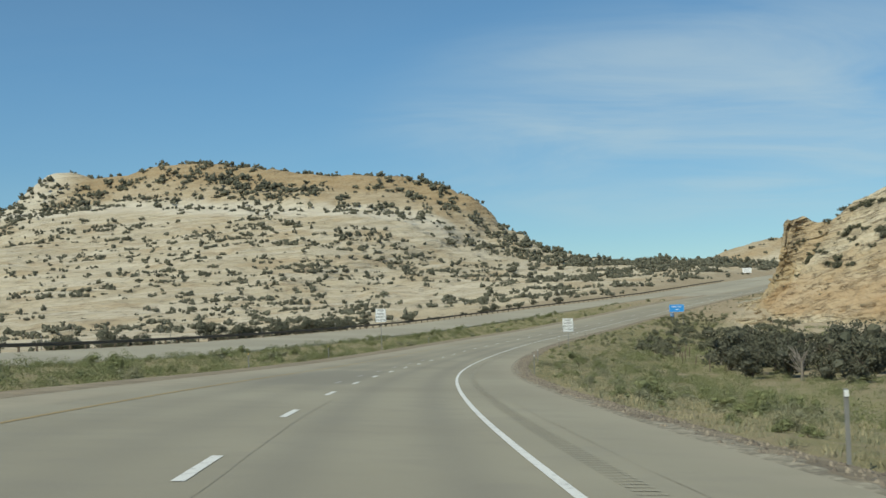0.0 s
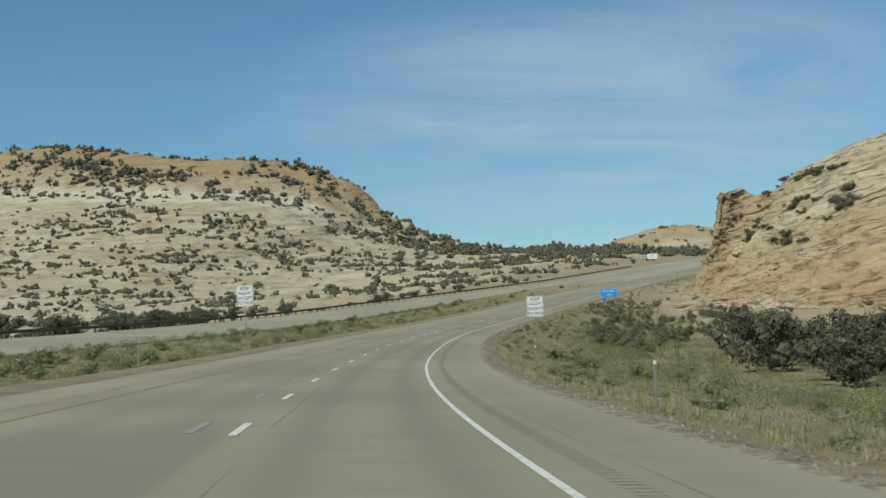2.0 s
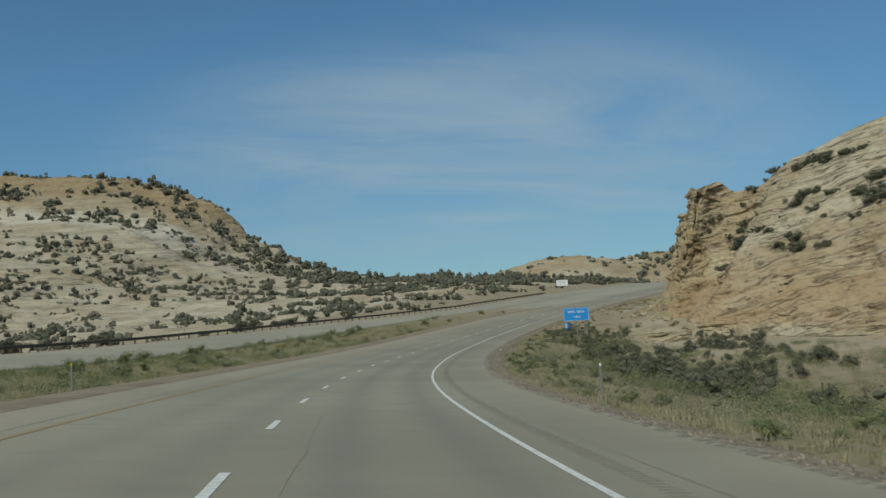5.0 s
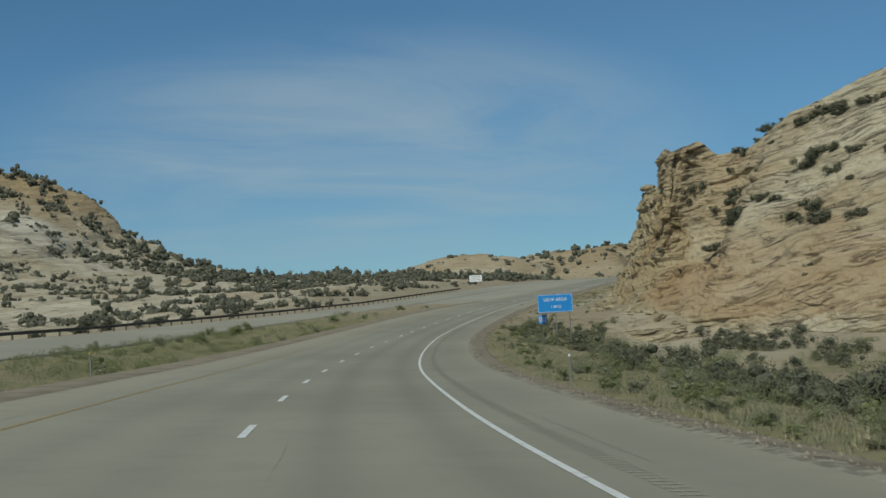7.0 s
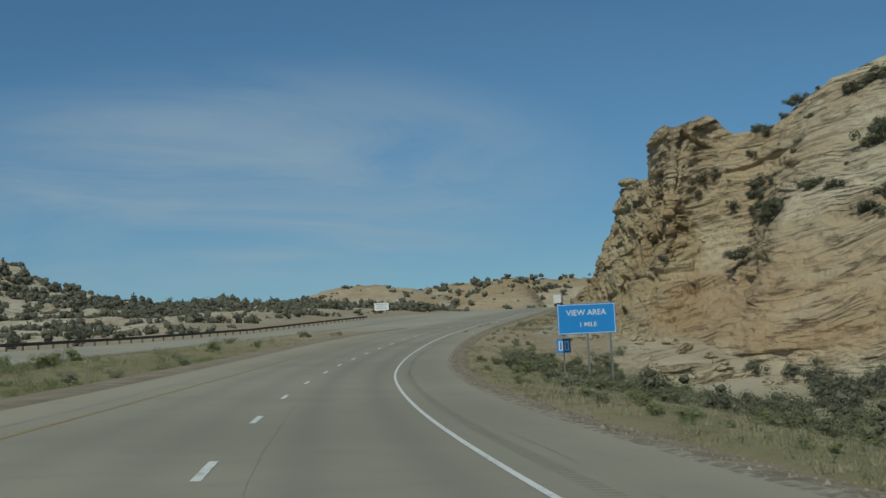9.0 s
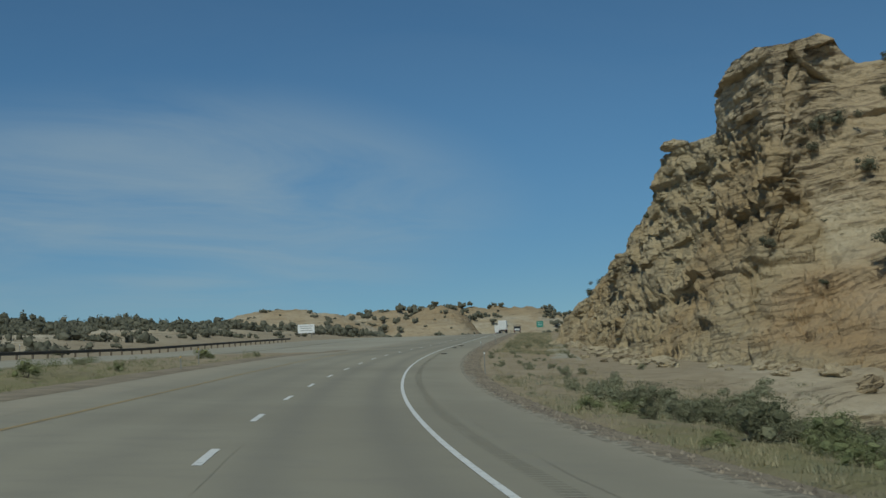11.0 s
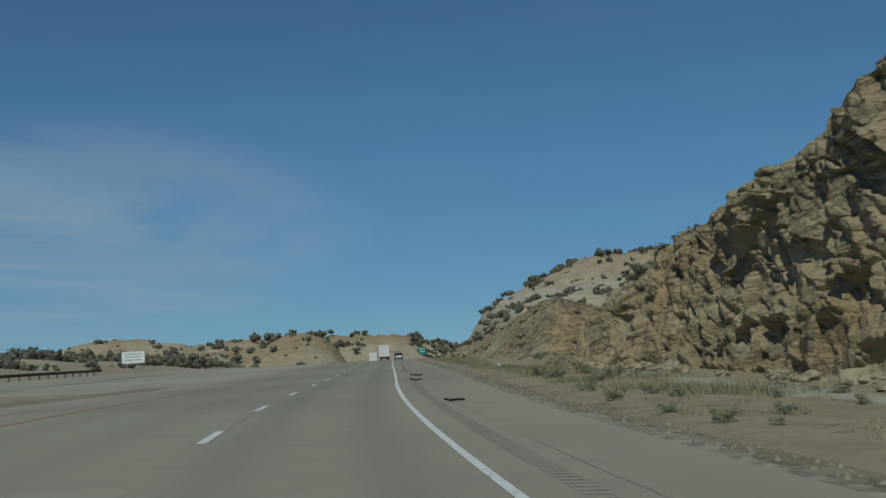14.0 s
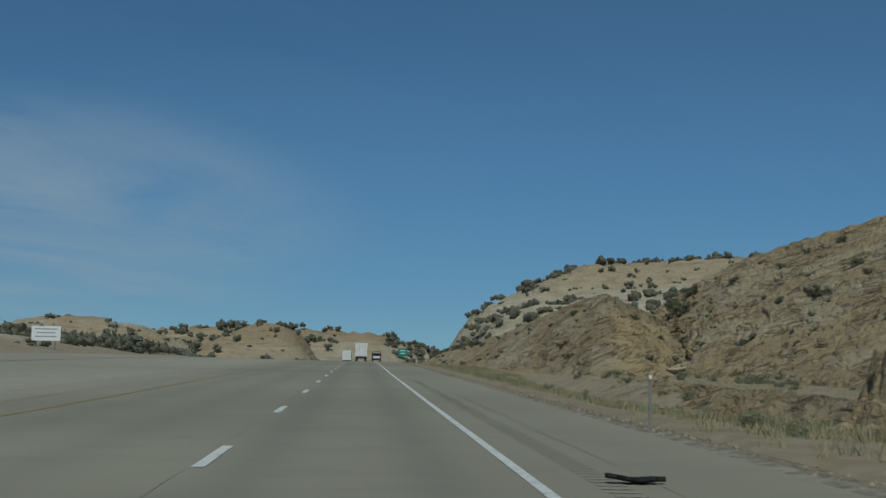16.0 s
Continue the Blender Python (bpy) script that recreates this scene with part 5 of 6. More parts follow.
def plant_trees():
    r = np.random.default_rng(21)
    protos = [juniper(80 + i, 4.6, M["leaf_juniper"], "dark green juniper tree in the hollow beside the road") for i in range(4)]
    spots = [(128, 36), (134, 31), (140, 37), (122, 41), (148, 33), (152, 39), (160, 32), (166, 37), (112, 44), (135, 46), (172, 30), (118, 35), (158, 45), (176, 36), (146, 43), (104, 48), (131, 27), (140, 28), (155, 27), (163, 28.5), (170, 33), (180, 31), (186, 34), (126, 33), (137, 40), (144, 31), (152, 34), (190, 30), (110, 39), (116, 46), (168, 42), (178, 40)]
    P = [at_ground(*on_road(s, l)[:2], -0.1)[0] for s, l in spots]
    place_copies(protos, P, r.uniform(0.75, 1.2, len(P)), r)
    dead = [juniper(90, 4.2, M["leaf_dead"], "bare grey dead tree among the junipers", True)]
    P = [at_ground(*on_road(s, l)[:2], -0.1)[0] for s, l in [(126, 31), (150, 29), (170, 27)]]
    place_copies(dead, P, r.uniform(0.7, 1.0, 3), r)
    # dark brush along the foot of the slope
    brush = [bush_thing("scrub_oak", M["leaf_dark"], 95 + i, 1200, 1.5, 1.5, 0.075, "dark thicket of scrub oak on the slope", "bush", "dark thickets") for i in range(3)]
    s, l = r.uniform(190, 312, 40), r.uniform(16, 27, 40)
    s[:16], l[:16] = r.uniform(192, 238, 16), r.uniform(15, 21, 16)
    q = on_road(s, l)
    place_copies(brush, at_ground(q[:, 0], q[:, 1], -0.1), r.uniform(0.5, 1.0, 40), r)
    s = np.concatenate([r.uniform(306, 343, 24), r.uniform(235, 298, 50)])
    l = np.concatenate([r.uniform(26, 37, 24), r.uniform(14, 40, 50)])
    q = on_road(s, l)
    place_copies(brush[:1], at_ground(q[:, 0], q[:, 1], -0.1), r.uniform(0.4, 1.0, 74), r)
    s, l = np.array([514, 515, 514, 516, 513, 517]), np.array([22.5, 24.3, 26.5, 28.5, 30.5, 33.0])
    q = on_road(s, l)
    place_copies(brush[1:2], at_ground(q[:, 0], q[:, 1], 0.1), r.uniform(0.75, 1.0, 6), r)
    # thicket behind the guard rail
    s, l = np.concatenate([r.uniform(170, 262, 26), r.uniform(140, 420, 22)]), r.uniform(-52, -42, 48)
    q = on_road(s, l)
    place_copies(protos[1:2], at_ground(q[:, 0], q[:, 1], -0.3), r.uniform(0.35, 0.8, 48), r)


plant_trees()


def plant_hills():
    r = np.random.default_rng(31)
    # mesa front
    x, y = r.uniform(-420, 330, 40000), r.uniform(250, 960, 40000)
    u, w = mesa_coords(x, y)
    p = np.stack([x, y, 0 * x], 1)
    s, lat, zr = road_coords(x, y)
    z, rock, ww, _ = natural(x, y, s, lat, zr)
    clump = fbm(p / 45.0, 3, k=81) + 0.6 * fbm(p / 13.0, 2, k=82)
    dens = np.interp(ww, [-40, -12, 2, 18, 45, 60, 80, 110, 160, 240, 420], [0.0, 0.16, 0.12, 0.36, 0.55, 0.34, 0.07, 0.16, 0.28, 0.2, 0.08])
    dens = dens * np.interp(u, [-190, -120, -20, 60, 330, 380, 520], [0.2, 0.4, 0.8, 1.0, 1.0, 0.55, 0.5])
    ok = (lat < -46) & (r.uniform(0, 1, len(x)) < np.clip((1.4 * dens + 0.5 * clump) * (0.3 + 1.2 * smooth01(vnoise(np.stack([ww / 15, u / 90, 0 * u], 1), 87), -0.35, 0.35)), 0.0, 1)) & (u > -200) & (u < 520)
    x, y, ww = x[ok], y[ok], ww[ok]
    P = at_ground(x, y, -0.3)
    near = np.hypot(x, y)
    rad = r.uniform(0.5, 1.0, len(x)) ** 0.5 * r.uniform(0.7, 2.1, len(x)) * np.interp(ww, [-10, 20, 60, 200], [2.1, 2.05, 1.7, 1.2])
    many_bushes("mesa_scrub", P, rad, rad * r.uniform(0.8, 1.2, len(x)), 34, 0.19, M["leaf_haze"], "dark juniper scrub dotted over the pale mesa", "scrub", 83, 4, 0.36)
    # trees on the rim and on the low ridge that runs on from it
    u = np.concatenate([r.uniform(-30, 190, 70), r.uniform(220, 420, 360)])
    w = np.concatenate([r.uniform(-14, 1, 70), r.uniform(-35, 16, 360)])
    x, y = -108.0 + u * 0.9045 - w * 0.4265, 886.9 - u * 0.4265 - w * 0.9045
    P = at_ground(x, y, -0.4)
    rad = r.uniform(1.2, 2.8, len(x))
    many_bushes("rim_trees", P, rad, rad * r.uniform(0.9, 1.3, len(x)), 50, 0.18, M["leaf_haze"], "dark junipers lining the skyline of the mesa", "trees", 84, 5, 0.46)
    # trees along the rim and the ledge of the bluff
    a = np.concatenate([r.uniform(-12, 170, 110), r.uniform(-20, 150, 60)])
    w = np.concatenate([r.uniform(-4, 16, 110) + np.interp(a[:110], [0, 70], [0, 26]) * 0.4, r.uniform(-126, -112, 60)])
    x, y = 433.0 + a * 0.746 + w * 0.666, 800.0 - a * 0.666 + w * 0.746
    P = at_ground(x, y, -0.4)
    rad = r.uniform(1.3, 3.0, len(x))
    many_bushes("bluff_trees", P, rad, rad * r.uniform(0.8, 1.2, len(x)), 60, 0.17, M["leaf_haze"], "dark junipers along the ledges of the pale bluff", "trees", 86, 5, 0.46)
    # hills ahead
    spec = [(345, 1020, 75, 55, 75), (352, 830, 40, 30, 22), (520, 760, 170, 105, 900), (575, 1140, 150, 40, 420), (300, 940, 60, 40, 40)]
    X, Y = [], []
    for cx, cy, sx, sy, n in spec:
        X.append(r.uniform(-1.1, 1.1, n) * sx + cx)
        Y.append(r.uniform(-1.1, 1.1, n) * sy + cy)
    x, y = np.concatenate(X), np.concatenate(Y)
    s, lat, zr = road_coords(x, y)
    ok = (np.abs(lat) > 16) & (lat > -400)
    x, y = x[ok], y[ok]
    P = at_ground(x, y, -0.3)
    top = smooth01(P[:, 2] - np.interp(s[ok], S, LINE[:, 2]), 8, 30) + (x < 420)
    keep = r.uniform(0, 1, len(x)) < 0.12 + 0.8 * top
    x, y, P = x[keep], y[keep], P[keep]
    rad = r.uniform(0.8, 2.3, len(x)) * np.where(y > 1060, 1.9, 1.0)
    x, y = np.append(x, [340.5, 345.6, 344.0]), np.append(y, [836.0, 866.0, 862.0])
    P = at_ground(x, y, -0.3)
    rad = np.append(rad, [3.2, 4.2, 3.4])
    many_bushes("hill_scrub", P, rad, rad * r.uniform(0.8, 1.25, len(x)), 50, 0.18, M["leaf_haze"], "dark junipers on the far tan hills", "scrub", 85, 5, 0.46)


plant_hills()


# shrubs on the ledges: place and size
LEDGE_A = [(118.2, 345.3, 17, 0.799), (119.6, 344.9, 17.5, 1.037), (121.6, 344.9, 18, 1.0455), (118.7, 343.8, 16, 0.799), (119.4, 339.8, 15.3, 0.782), (121.4, 339.8, 16.3, 1.122), (122.6, 339.2, 16.8, 1.0115), (121.7, 336.4, 16.2, 0.5525), (114.8, 334.9, 10.3, 1.275), (112.4, 340.1, 9.6, 0.6545), (119.7, 332.2, 12.8, 1.394), (117.8, 330.8, 11.4, 1.156), (118.7, 329.6, 11.6, 1.258), (120.3, 330.1, 12.5, 1.0625), (120.9, 326.2, 12.1, 0.935), (120.8, 323.4, 11.4, 0.9265), (122.2, 317.4, 9.9, 1.496), (125.4, 342.8, 19.8, 0.816)]
LEDGE_B = [(128.6, 350.1, 22.9, 0.731), (128.7, 346.8, 23, 0.8415), (128.7, 343.6, 21.8, 0.833), (133.5, 344, 25.6, 1.088), (131.2, 343.9, 24.2, 0.7225), (134.9, 346.8, 26.5, 0.493), (125.4, 334.5, 18.2, 0.782), (126.4, 334.2, 18.5, 0.782), (133.5, 330.6, 24.7, 1.2495), (133.8, 328.7, 24.7, 1.241), (134.8, 328.4, 25.6, 1.1305), (127.9, 324.1, 18.1, 1.173), (128.8, 323, 18.2, 1.173), (123.6, 326.1, 14.1, 0.425), (129.3, 336.6, 21.5, 0.5695), (124.1, 337.5, 17.3, 0.4505), (111.5, 336.7, 8.7, 0.425), (114.5, 310.4, 1.3, 0.5525), (113.5, 308.7, 0, 0.4505), (135.4, 334.5, 26.5, 0.4675)]
LEDGE_C = [(133.1, 309.6, 19.1, 1.7), (130, 311.6, 16.7, 1.7), (129.6, 306.9, 14.8, 1.564), (120.3, 313.5, 7.3, 1.7), (120, 317.7, 8.5, 1.0625), (126.4, 324.2, 16.7, 1.6575), (121.5, 308.7, 7.1, 1.207), (128.8, 317.8, 17.1, 1.088), (126.7, 317.9, 14.9, 1.0795), (125.3, 314.9, 12.7, 0.884), (127, 307.5, 12.8, 1.037), (133.6, 326, 24, 1.6915), (132.1, 331.6, 23.3, 1.3345), (135.5, 323.7, 25.6, 1.309), (136.9, 320.6, 26.4, 0.9265), (131.8, 306.4, 16.6, 1.7), (130.4, 306, 15.6, 1.7)]


def plant_cliff():
    r = np.random.default_rng(41)
    me = cliff.data
    co = np.empty(len(me.vertices) * 3)
    me.vertices.foreach_get("co", co)
    co = co.reshape(*CLIFF_N, 3)
    protos = [bush_thing("ledge_shrub", M["leaf_dark"], 140 + i, 1500, 1.0, 0.85, 0.06, "dark shrub rooted on a sandstone ledge", "bush", "ledge shrubs") for i in range(3)]
    cliff_cut = np.empty(len(me.vertices), np.float32)
    me.attributes["cut"].data.foreach_get("value", cliff_cut)
    P, sc = [], []
    CO_FLAT = co.reshape(-1, 3)
    for x, y, z, size in LEDGE_A + LEDGE_B + LEDGE_C:
        i = int(np.argmin(((CO_FLAT - np.array([x, y, z])) ** 2).sum(1)))
        for k in range(2 if size > 0.9 else 1):
            P.append(CO_FLAT[i] - np.array([0.5 * k, -0.9 * k, 0.15]))
            sc.append(size * (1.0 if k == 0 else 0.8))
    for s, l, z, size in ((440, 18.2, 11.2, 0.8), (437, 18.5, 11.6, 0.8), (442.5, 17.8, 10.8, 0.6), (438.5, 17.4, 10.8, 0.75), (434, 19.2, 12.0, 0.55), (446.5, 17, 10.5, 0.6), (445, 17.5, 10.6, 0.55)):
        p = on_road(s, l)
        i = int(np.argmin(((CO_FLAT - np.array([p[0], p[1], z])) ** 2).sum(1)))
        P.append(CO_FLAT[i] - np.array([0, 0, 0.15]))
        sc.append(size)
    for _ in range(60):
        i = int(r.integers(0, len(CO_FLAT)))
        if cliff_cut[i] < 0.3 and CO_FLAT[i][2] > 9:
            P.append(CO_FLAT[i] - np.array([0, 0, 0.1]))
            sc.append(r.uniform(0.2, 0.5))
        elif cliff_cut[i] >= 0.9 and i % CLIFF_N[1] > 240:
            P.append(CO_FLAT[i] - np.array([0, 0, 0.1]))
            sc.append(r.uniform(0.25, 0.6))
    place_copies(protos, P, sc, r)
    me = bank2.data
    co = np.empty(len(me.vertices) * 3)
    me.vertices.foreach_get("co", co)
    co = co.reshape(*BANK_N, 3)
    P = [co[int(r.uniform(8, 790)), int(r.uniform(20, 147))] - np.array([0, 0, 0.1]) for _ in range(70)]
    place_copies(protos, P, r.uniform(0.25, 0.6, 70), r)
    P = [co[int(r.uniform(420, 780)), int(118 + 30 * r.uniform())] - np.array([0, 0, 0.2]) for _ in range(34)]
    place_copies(protos, P, r.uniform(0.5, 1.1, 34), r)
    co = np.empty(len(hill3.data.vertices) * 3)
    hill3.data.vertices.foreach_get("co", co)
    co = co.reshape(*HILL_N, 3)
    P = [co[int(r.uniform(60, 500)), int(r.uniform(25, 147))] - np.array([0, 0, 0.1]) for _ in range(46)]
    place_copies(protos, P, r.uniform(0.25, 0.6, 46), r)
    P = [co[int(r.uniform(440, 515)), int(r.uniform(100, 146))] - np.array([0, 0, 0.1]) for _ in range(9)]
    place_copies(protos, P, r.uniform(0.6, 1.2, 9), r)


plant_cliff()

# ---- boulders ----


def boulder_mesh(seed, flat=0.6, sub=3, sharp=1.0):
    bm = bmesh.new()
    bmesh.ops.create_icosphere(bm, subdivisions=sub, radius=1.0)
    co = np.array([v.co[:] for v in bm.verts])
    d1, d2, rv, fc = cells(co * 1.3 + seed, seed)
    sc = 1 + sharp * (0.5 * fc + 0.15 * (rv - 0.5)) + 0.22 * fbm(co * 1.6 + seed * 3.1, 4, k=seed)
    for v, k in zip(bm.verts, sc):
        v.co = Vector((v.co.x * k, v.co.y * k, v.co.z * k * flat))
    me = bpy.data.meshes.new("boulder")
    bm.to_mesh(me)
    bm.free()
    attribute(me, "cut", np.full(len(me.vertices), 0.4))
    return me


def boulders():
    r = np.random.default_rng(51)
    protos = []
    for i in range(4):
        protos.append(tagged(put("boulder", boulder_mesh(170 + i), M["rock_face"]), "tan sandstone boulder fallen below the cliff", "rock", "fallen boulders"))
    s = np.concatenate([r.uniform(345, 446, 55), r.uniform(318, 352, 20)])
    l = np.interp(s, [318, 352, 362, 446], [36, 24, 19, 13.5]) - np.abs(r.normal(size=75)) * 1.4
    q = on_road(s, l)
    P = at_ground(q[:, 0], q[:, 1], 0.05)
    place_copies(protos, P, r.uniform(0.2, 0.75, 75), r)
    big = tagged(put("rock_knoll", boulder_mesh(190, 0.5, 5, 0.35), M["rock_face"]), "pale knoll of weathered sandstone beside the verge", "rock")
    p = on_road(341, 23.0)
    p[2] = -3.1
    big.matrix_basis = Matrix.Translation(p) @ Matrix.Rotation(-0.6, 4, "Z")
    big.scale = (4.6, 3.4, 2.6)
    cap = tagged(put("cap_rock", boulder_mesh(193, 0.5, 4, 0.3), M["rock_face"]), "overhanging cap rock balanced on the crest", "rock")
    p = on_road(398.8, 23.5)
    cap.matrix_basis = Matrix.Translation((p[0], p[1], 20.7))
    cap.scale = (1.45, 1.2, 1.1)
    slab = tagged(put("boulder", boulder_mesh(196, 0.4, 4, 0.6), M["rock_face"]), "broad pale slab of rock below the ochre bank", "rock")
    p = on_road(512, 27.5)
    slab.matrix_basis = Matrix.Translation(at_ground(p[0], p[1], 0.2)[0]) @ Matrix.Rotation(-0.5, 4, "Z")
    slab.scale = (3.2, 2.0, 1.8)


boulders()

# ---- roadside furniture ----


def heading(s):
    r = np.array([np.interp(s, S, RIGHT[:, j]) for j in range(2)])
    return math.atan2(r[1], r[0])


def stand(ob, s, lat, dz=None, turn=0.0):
    """Stand a thing at a place by the road, facing the traffic on it."""
    p = on_road(s, lat - side(s))
    z = at_ground(p[0], p[1])[0][2] if dz is None else on_road(s, 0)[2] + dz
    ob.matrix_basis = Matrix.Translation((p[0], p[1], z)) @ Matrix.Rotation(heading(s) + radians(turn), 4, "Z")
    return z


def lettering(text, size, mat, parent, x, z, y, name="lettering", label="", align="CENTER"):
    cu = bpy.data.curves.new(name, "FONT")
    cu.body, cu.size, cu.align_x, cu.align_y = text, size, align, "CENTER"
    cu.extrude, cu.offset = 0.002, 0.002 * size / 0.3
    tmp = new("tmp", cu)
    bpy.context.view_layer.update()
    me = bpy.data.meshes.new_from_object(tmp.evaluated_get(bpy.context.evaluated_depsgraph_get()))
    bpy.data.objects.remove(tmp)
    ob = put(name, me, mat, parent, label)
    ob.matrix_basis = Matrix.Translation((x, y, z)) @ Matrix.Rotation(radians(90), 4, "X")
    return ob


def rounded_panel(w, h, t, r=0.06, seg=5):
    bm = bmesh.new()
    pts = []
    for cx, cz, a0 in ((w / 2 - r, h / 2 - r, 0), (-w / 2 + r, h / 2 - r, 90), (-w / 2 + r, -h / 2 + r, 180), (w / 2 - r, -h / 2 + r, 270)):
        for i in range(seg + 1):
            a = radians(a0 + 90 * i / seg)
            pts.append((cx + r * math.cos(a), cz + r * math.sin(a)))
    f = bm.faces.new([bm.verts.new((x, 0, z)) for x, z in pts])
    g = bmesh.ops.extrude_face_region(bm, geom=[f])
    bmesh.ops.translate(bm, verts=[v for v in g["geom"] if isinstance(v, bmesh.types.BMVert)], vec=(0, t, 0))
    return bm


def moved(ob, x, y, z):
    ob.matrix_basis = Matrix.Translation((x, y, z))
    return ob


def ring_panel(w, h, b, y, mat, parent, z, name="border", r=0.05):
    """A thin raised border line round a sign."""
    bm = bmesh.new()
    for cx, cz, sx, sz in ((0, h / 2 - b / 2, w, b), (0, -h / 2 + b / 2, w, b), (-w / 2 + b / 2, 0, b, h - 2 * b), (w / 2 - b / 2, 0, b, h - 2 * b)):
        add_box(bm, cx, 0, cz, sx, 0.004, sz)
    return moved(part(name, bm, mat, parent), 0, y, z)


def keep_right_sign(s, lat, top, bottom):
    root = new("road_sign")
    z0 = stand(root, s, lat)
    zr = on_road(s, 0)[2] - sag(s)
    zt, zb = zr + top - z0, zr + bottom - z0
    h, c = zt - zb, (zt + zb) / 2
    w = h * 0.8
    bm = bmesh.new()
    add_box(bm, 0, 0.05, zt / 2 - 0.15, 0.06, 0.045, zt + 0.2, 0.006)
    part("post", bm, M["steel"], root, "galvanised steel sign post")
    pan = moved(part("panel", rounded_panel(w, h, 0.02), M["sign_white"], root, "white reflective panel with black words"), 0, -0.005, c)
    ring_panel(w * 0.95, h * 0.96, 0.018, -0.009, M["sign_black"], root, c)
    for i, t in enumerate(("KEEP", "RIGHT", "EXCEPT", "TO PASS")):
        lettering(t, h * 0.21, M["sign_black"], root, 0, c + h * (0.345 - 0.23 * i), -0.009)
    return tagged(root, "white lane rule sign with black words on a post", "road sign", "keep right signs")


keep_right_sign(150, -11.9, 5.0, 3.45)
keep_right_sign(148.5, 9.5, 3.2, 1.7)


def blue_signs():
    root = new("road_sign")
    z0 = stand(root, 306, 12.5, turn=6)
    zr = on_road(306, 0)[2]
    w, h = 3.3, 1.68
    c = zr + 3.05 - h / 2 - z0
    for x in (0.02, 1.32):
        bm = bmesh.new()
        add_box(bm, x, 0.07, c / 2 - 0.3, 0.1, 0.1, c + 1.2, 0.01)
        part("post", bm, M["steel"], root)
    moved(part("panel", rounded_panel(w, h, 0.03, 0.1), M["sign_blue"], root, "bright blue panel with white words"), 0, -0.005, c)
    ring_panel(w * 0.975, h * 0.955, 0.03, -0.009, M["sign_white"], root, c)
    lettering("VIEW AREA", 0.44, M["sign_white"], root, 0, c + 0.33, -0.009)
    lettering("1 MILE", 0.36, M["sign_white"], root, 0.06, c - 0.33, -0.009)
    tagged(root, "blue VIEW AREA 1 MILE sign on two steel posts", "road sign")
    small = new("road_sign")
    z0 = stand(small, 307, 11.25, turn=4)
    c = zr + 0.78 - z0
    bm = bmesh.new()
    add_box(bm, 0, 0.05, c / 2, 0.06, 0.05, c + 0.9, 0.005)
    part("post", bm, M["steel"], small)
    moved(part("panel", rounded_panel(0.78, 0.8, 0.02, 0.06), M["sign_blue"], small, "square blue panel"), 0, -0.005, c)
    for x in (-0.17, 0.17):
        bm = bmesh.new()
        add_box(bm, x, 0, c, 0.24, 0.006, 0.52, 0.0)
        part("symbol_field", bm, M["sign_white"], small).location = (0, -0.009, 0)
        bm = bmesh.new()
        add_box(bm, x, 0, c - 0.04, 0.1, 0.006, 0.34, 0.0)
        add_tube(bm, (x, 0.003, c + 0.17), (x, -0.003, c + 0.17), 0.055, None, 12)
        part("symbol", bm, M["sign_blue"], small).location = (0, -0.013, 0)
    tagged(small, "small square blue symbol sign on its own post", "road sign")


blue_signs()


def far_boards():
    root = new("billboard")
    p = on_road(599, -45)
    z0 = at_ground(p[0], p[1])[0][2]
    root.matrix_basis = Matrix.Translation((p[0], p[1], z0)) @ Matrix.Rotation(heading(599), 4, "Z")
    c = 16.9 - z0
    for x in (-1.3, 1.3):
        bm = bmesh.new()
        add_tube(bm, (x, 0.15, -0.5), (x, 0.15, c + 0.9), 0.09)
        part("post", bm, M["steel"], root)
    moved(part("panel", rounded_panel(4.1, 2.1, 0.06, 0.08), M["sign_white"], root, "white panel with faint grey lines"), 0, 0, c)
    for k, wd in ((0.62, 3.2), (0.1, 2.6), (-0.45, 3.0)):
        bm = bmesh.new()
        add_box(bm, 0, 0, c + k, wd, 0.006, 0.16)
        part("text_bar", bm, M["trailer_grey"], root).location = (0, -0.006, 0)
    tagged(root, "white roadside board with unreadable lines on two posts", "sign board")
    root = new("road_sign")
    p = on_road(788, 12)
    z0 = at_ground(p[0], p[1])[0][2]
    root.matrix_basis = Matrix.Translation((p[0], p[1], z0)) @ Matrix.Rotation(heading(788), 4, "Z")
    c = max(25.2 - z0, 2.4)
    for x in (-0.8, 0.8):
        bm = bmesh.new()
        add_box(bm, x, 0.08, c / 2, 0.1, 0.1, c + 1.6, 0.01)
        part("post", bm, M["steel"], root)
    moved(part("panel", rounded_panel(2.5, 2.3, 0.04, 0.1), M["sign_green"], root, "green panel"), 0, 0, c)
    for k in (0.5, -0.3):
        bm = bmesh.new()
        add_box(bm, 0, 0, c + k, 1.6, 0.006, 0.2)
        part("text_bar", bm, M["sign_white"], root).location = (0, -0.006, 0)
    tagged(root, "green guide sign on two posts beside the highway", "road sign")


far_boards()


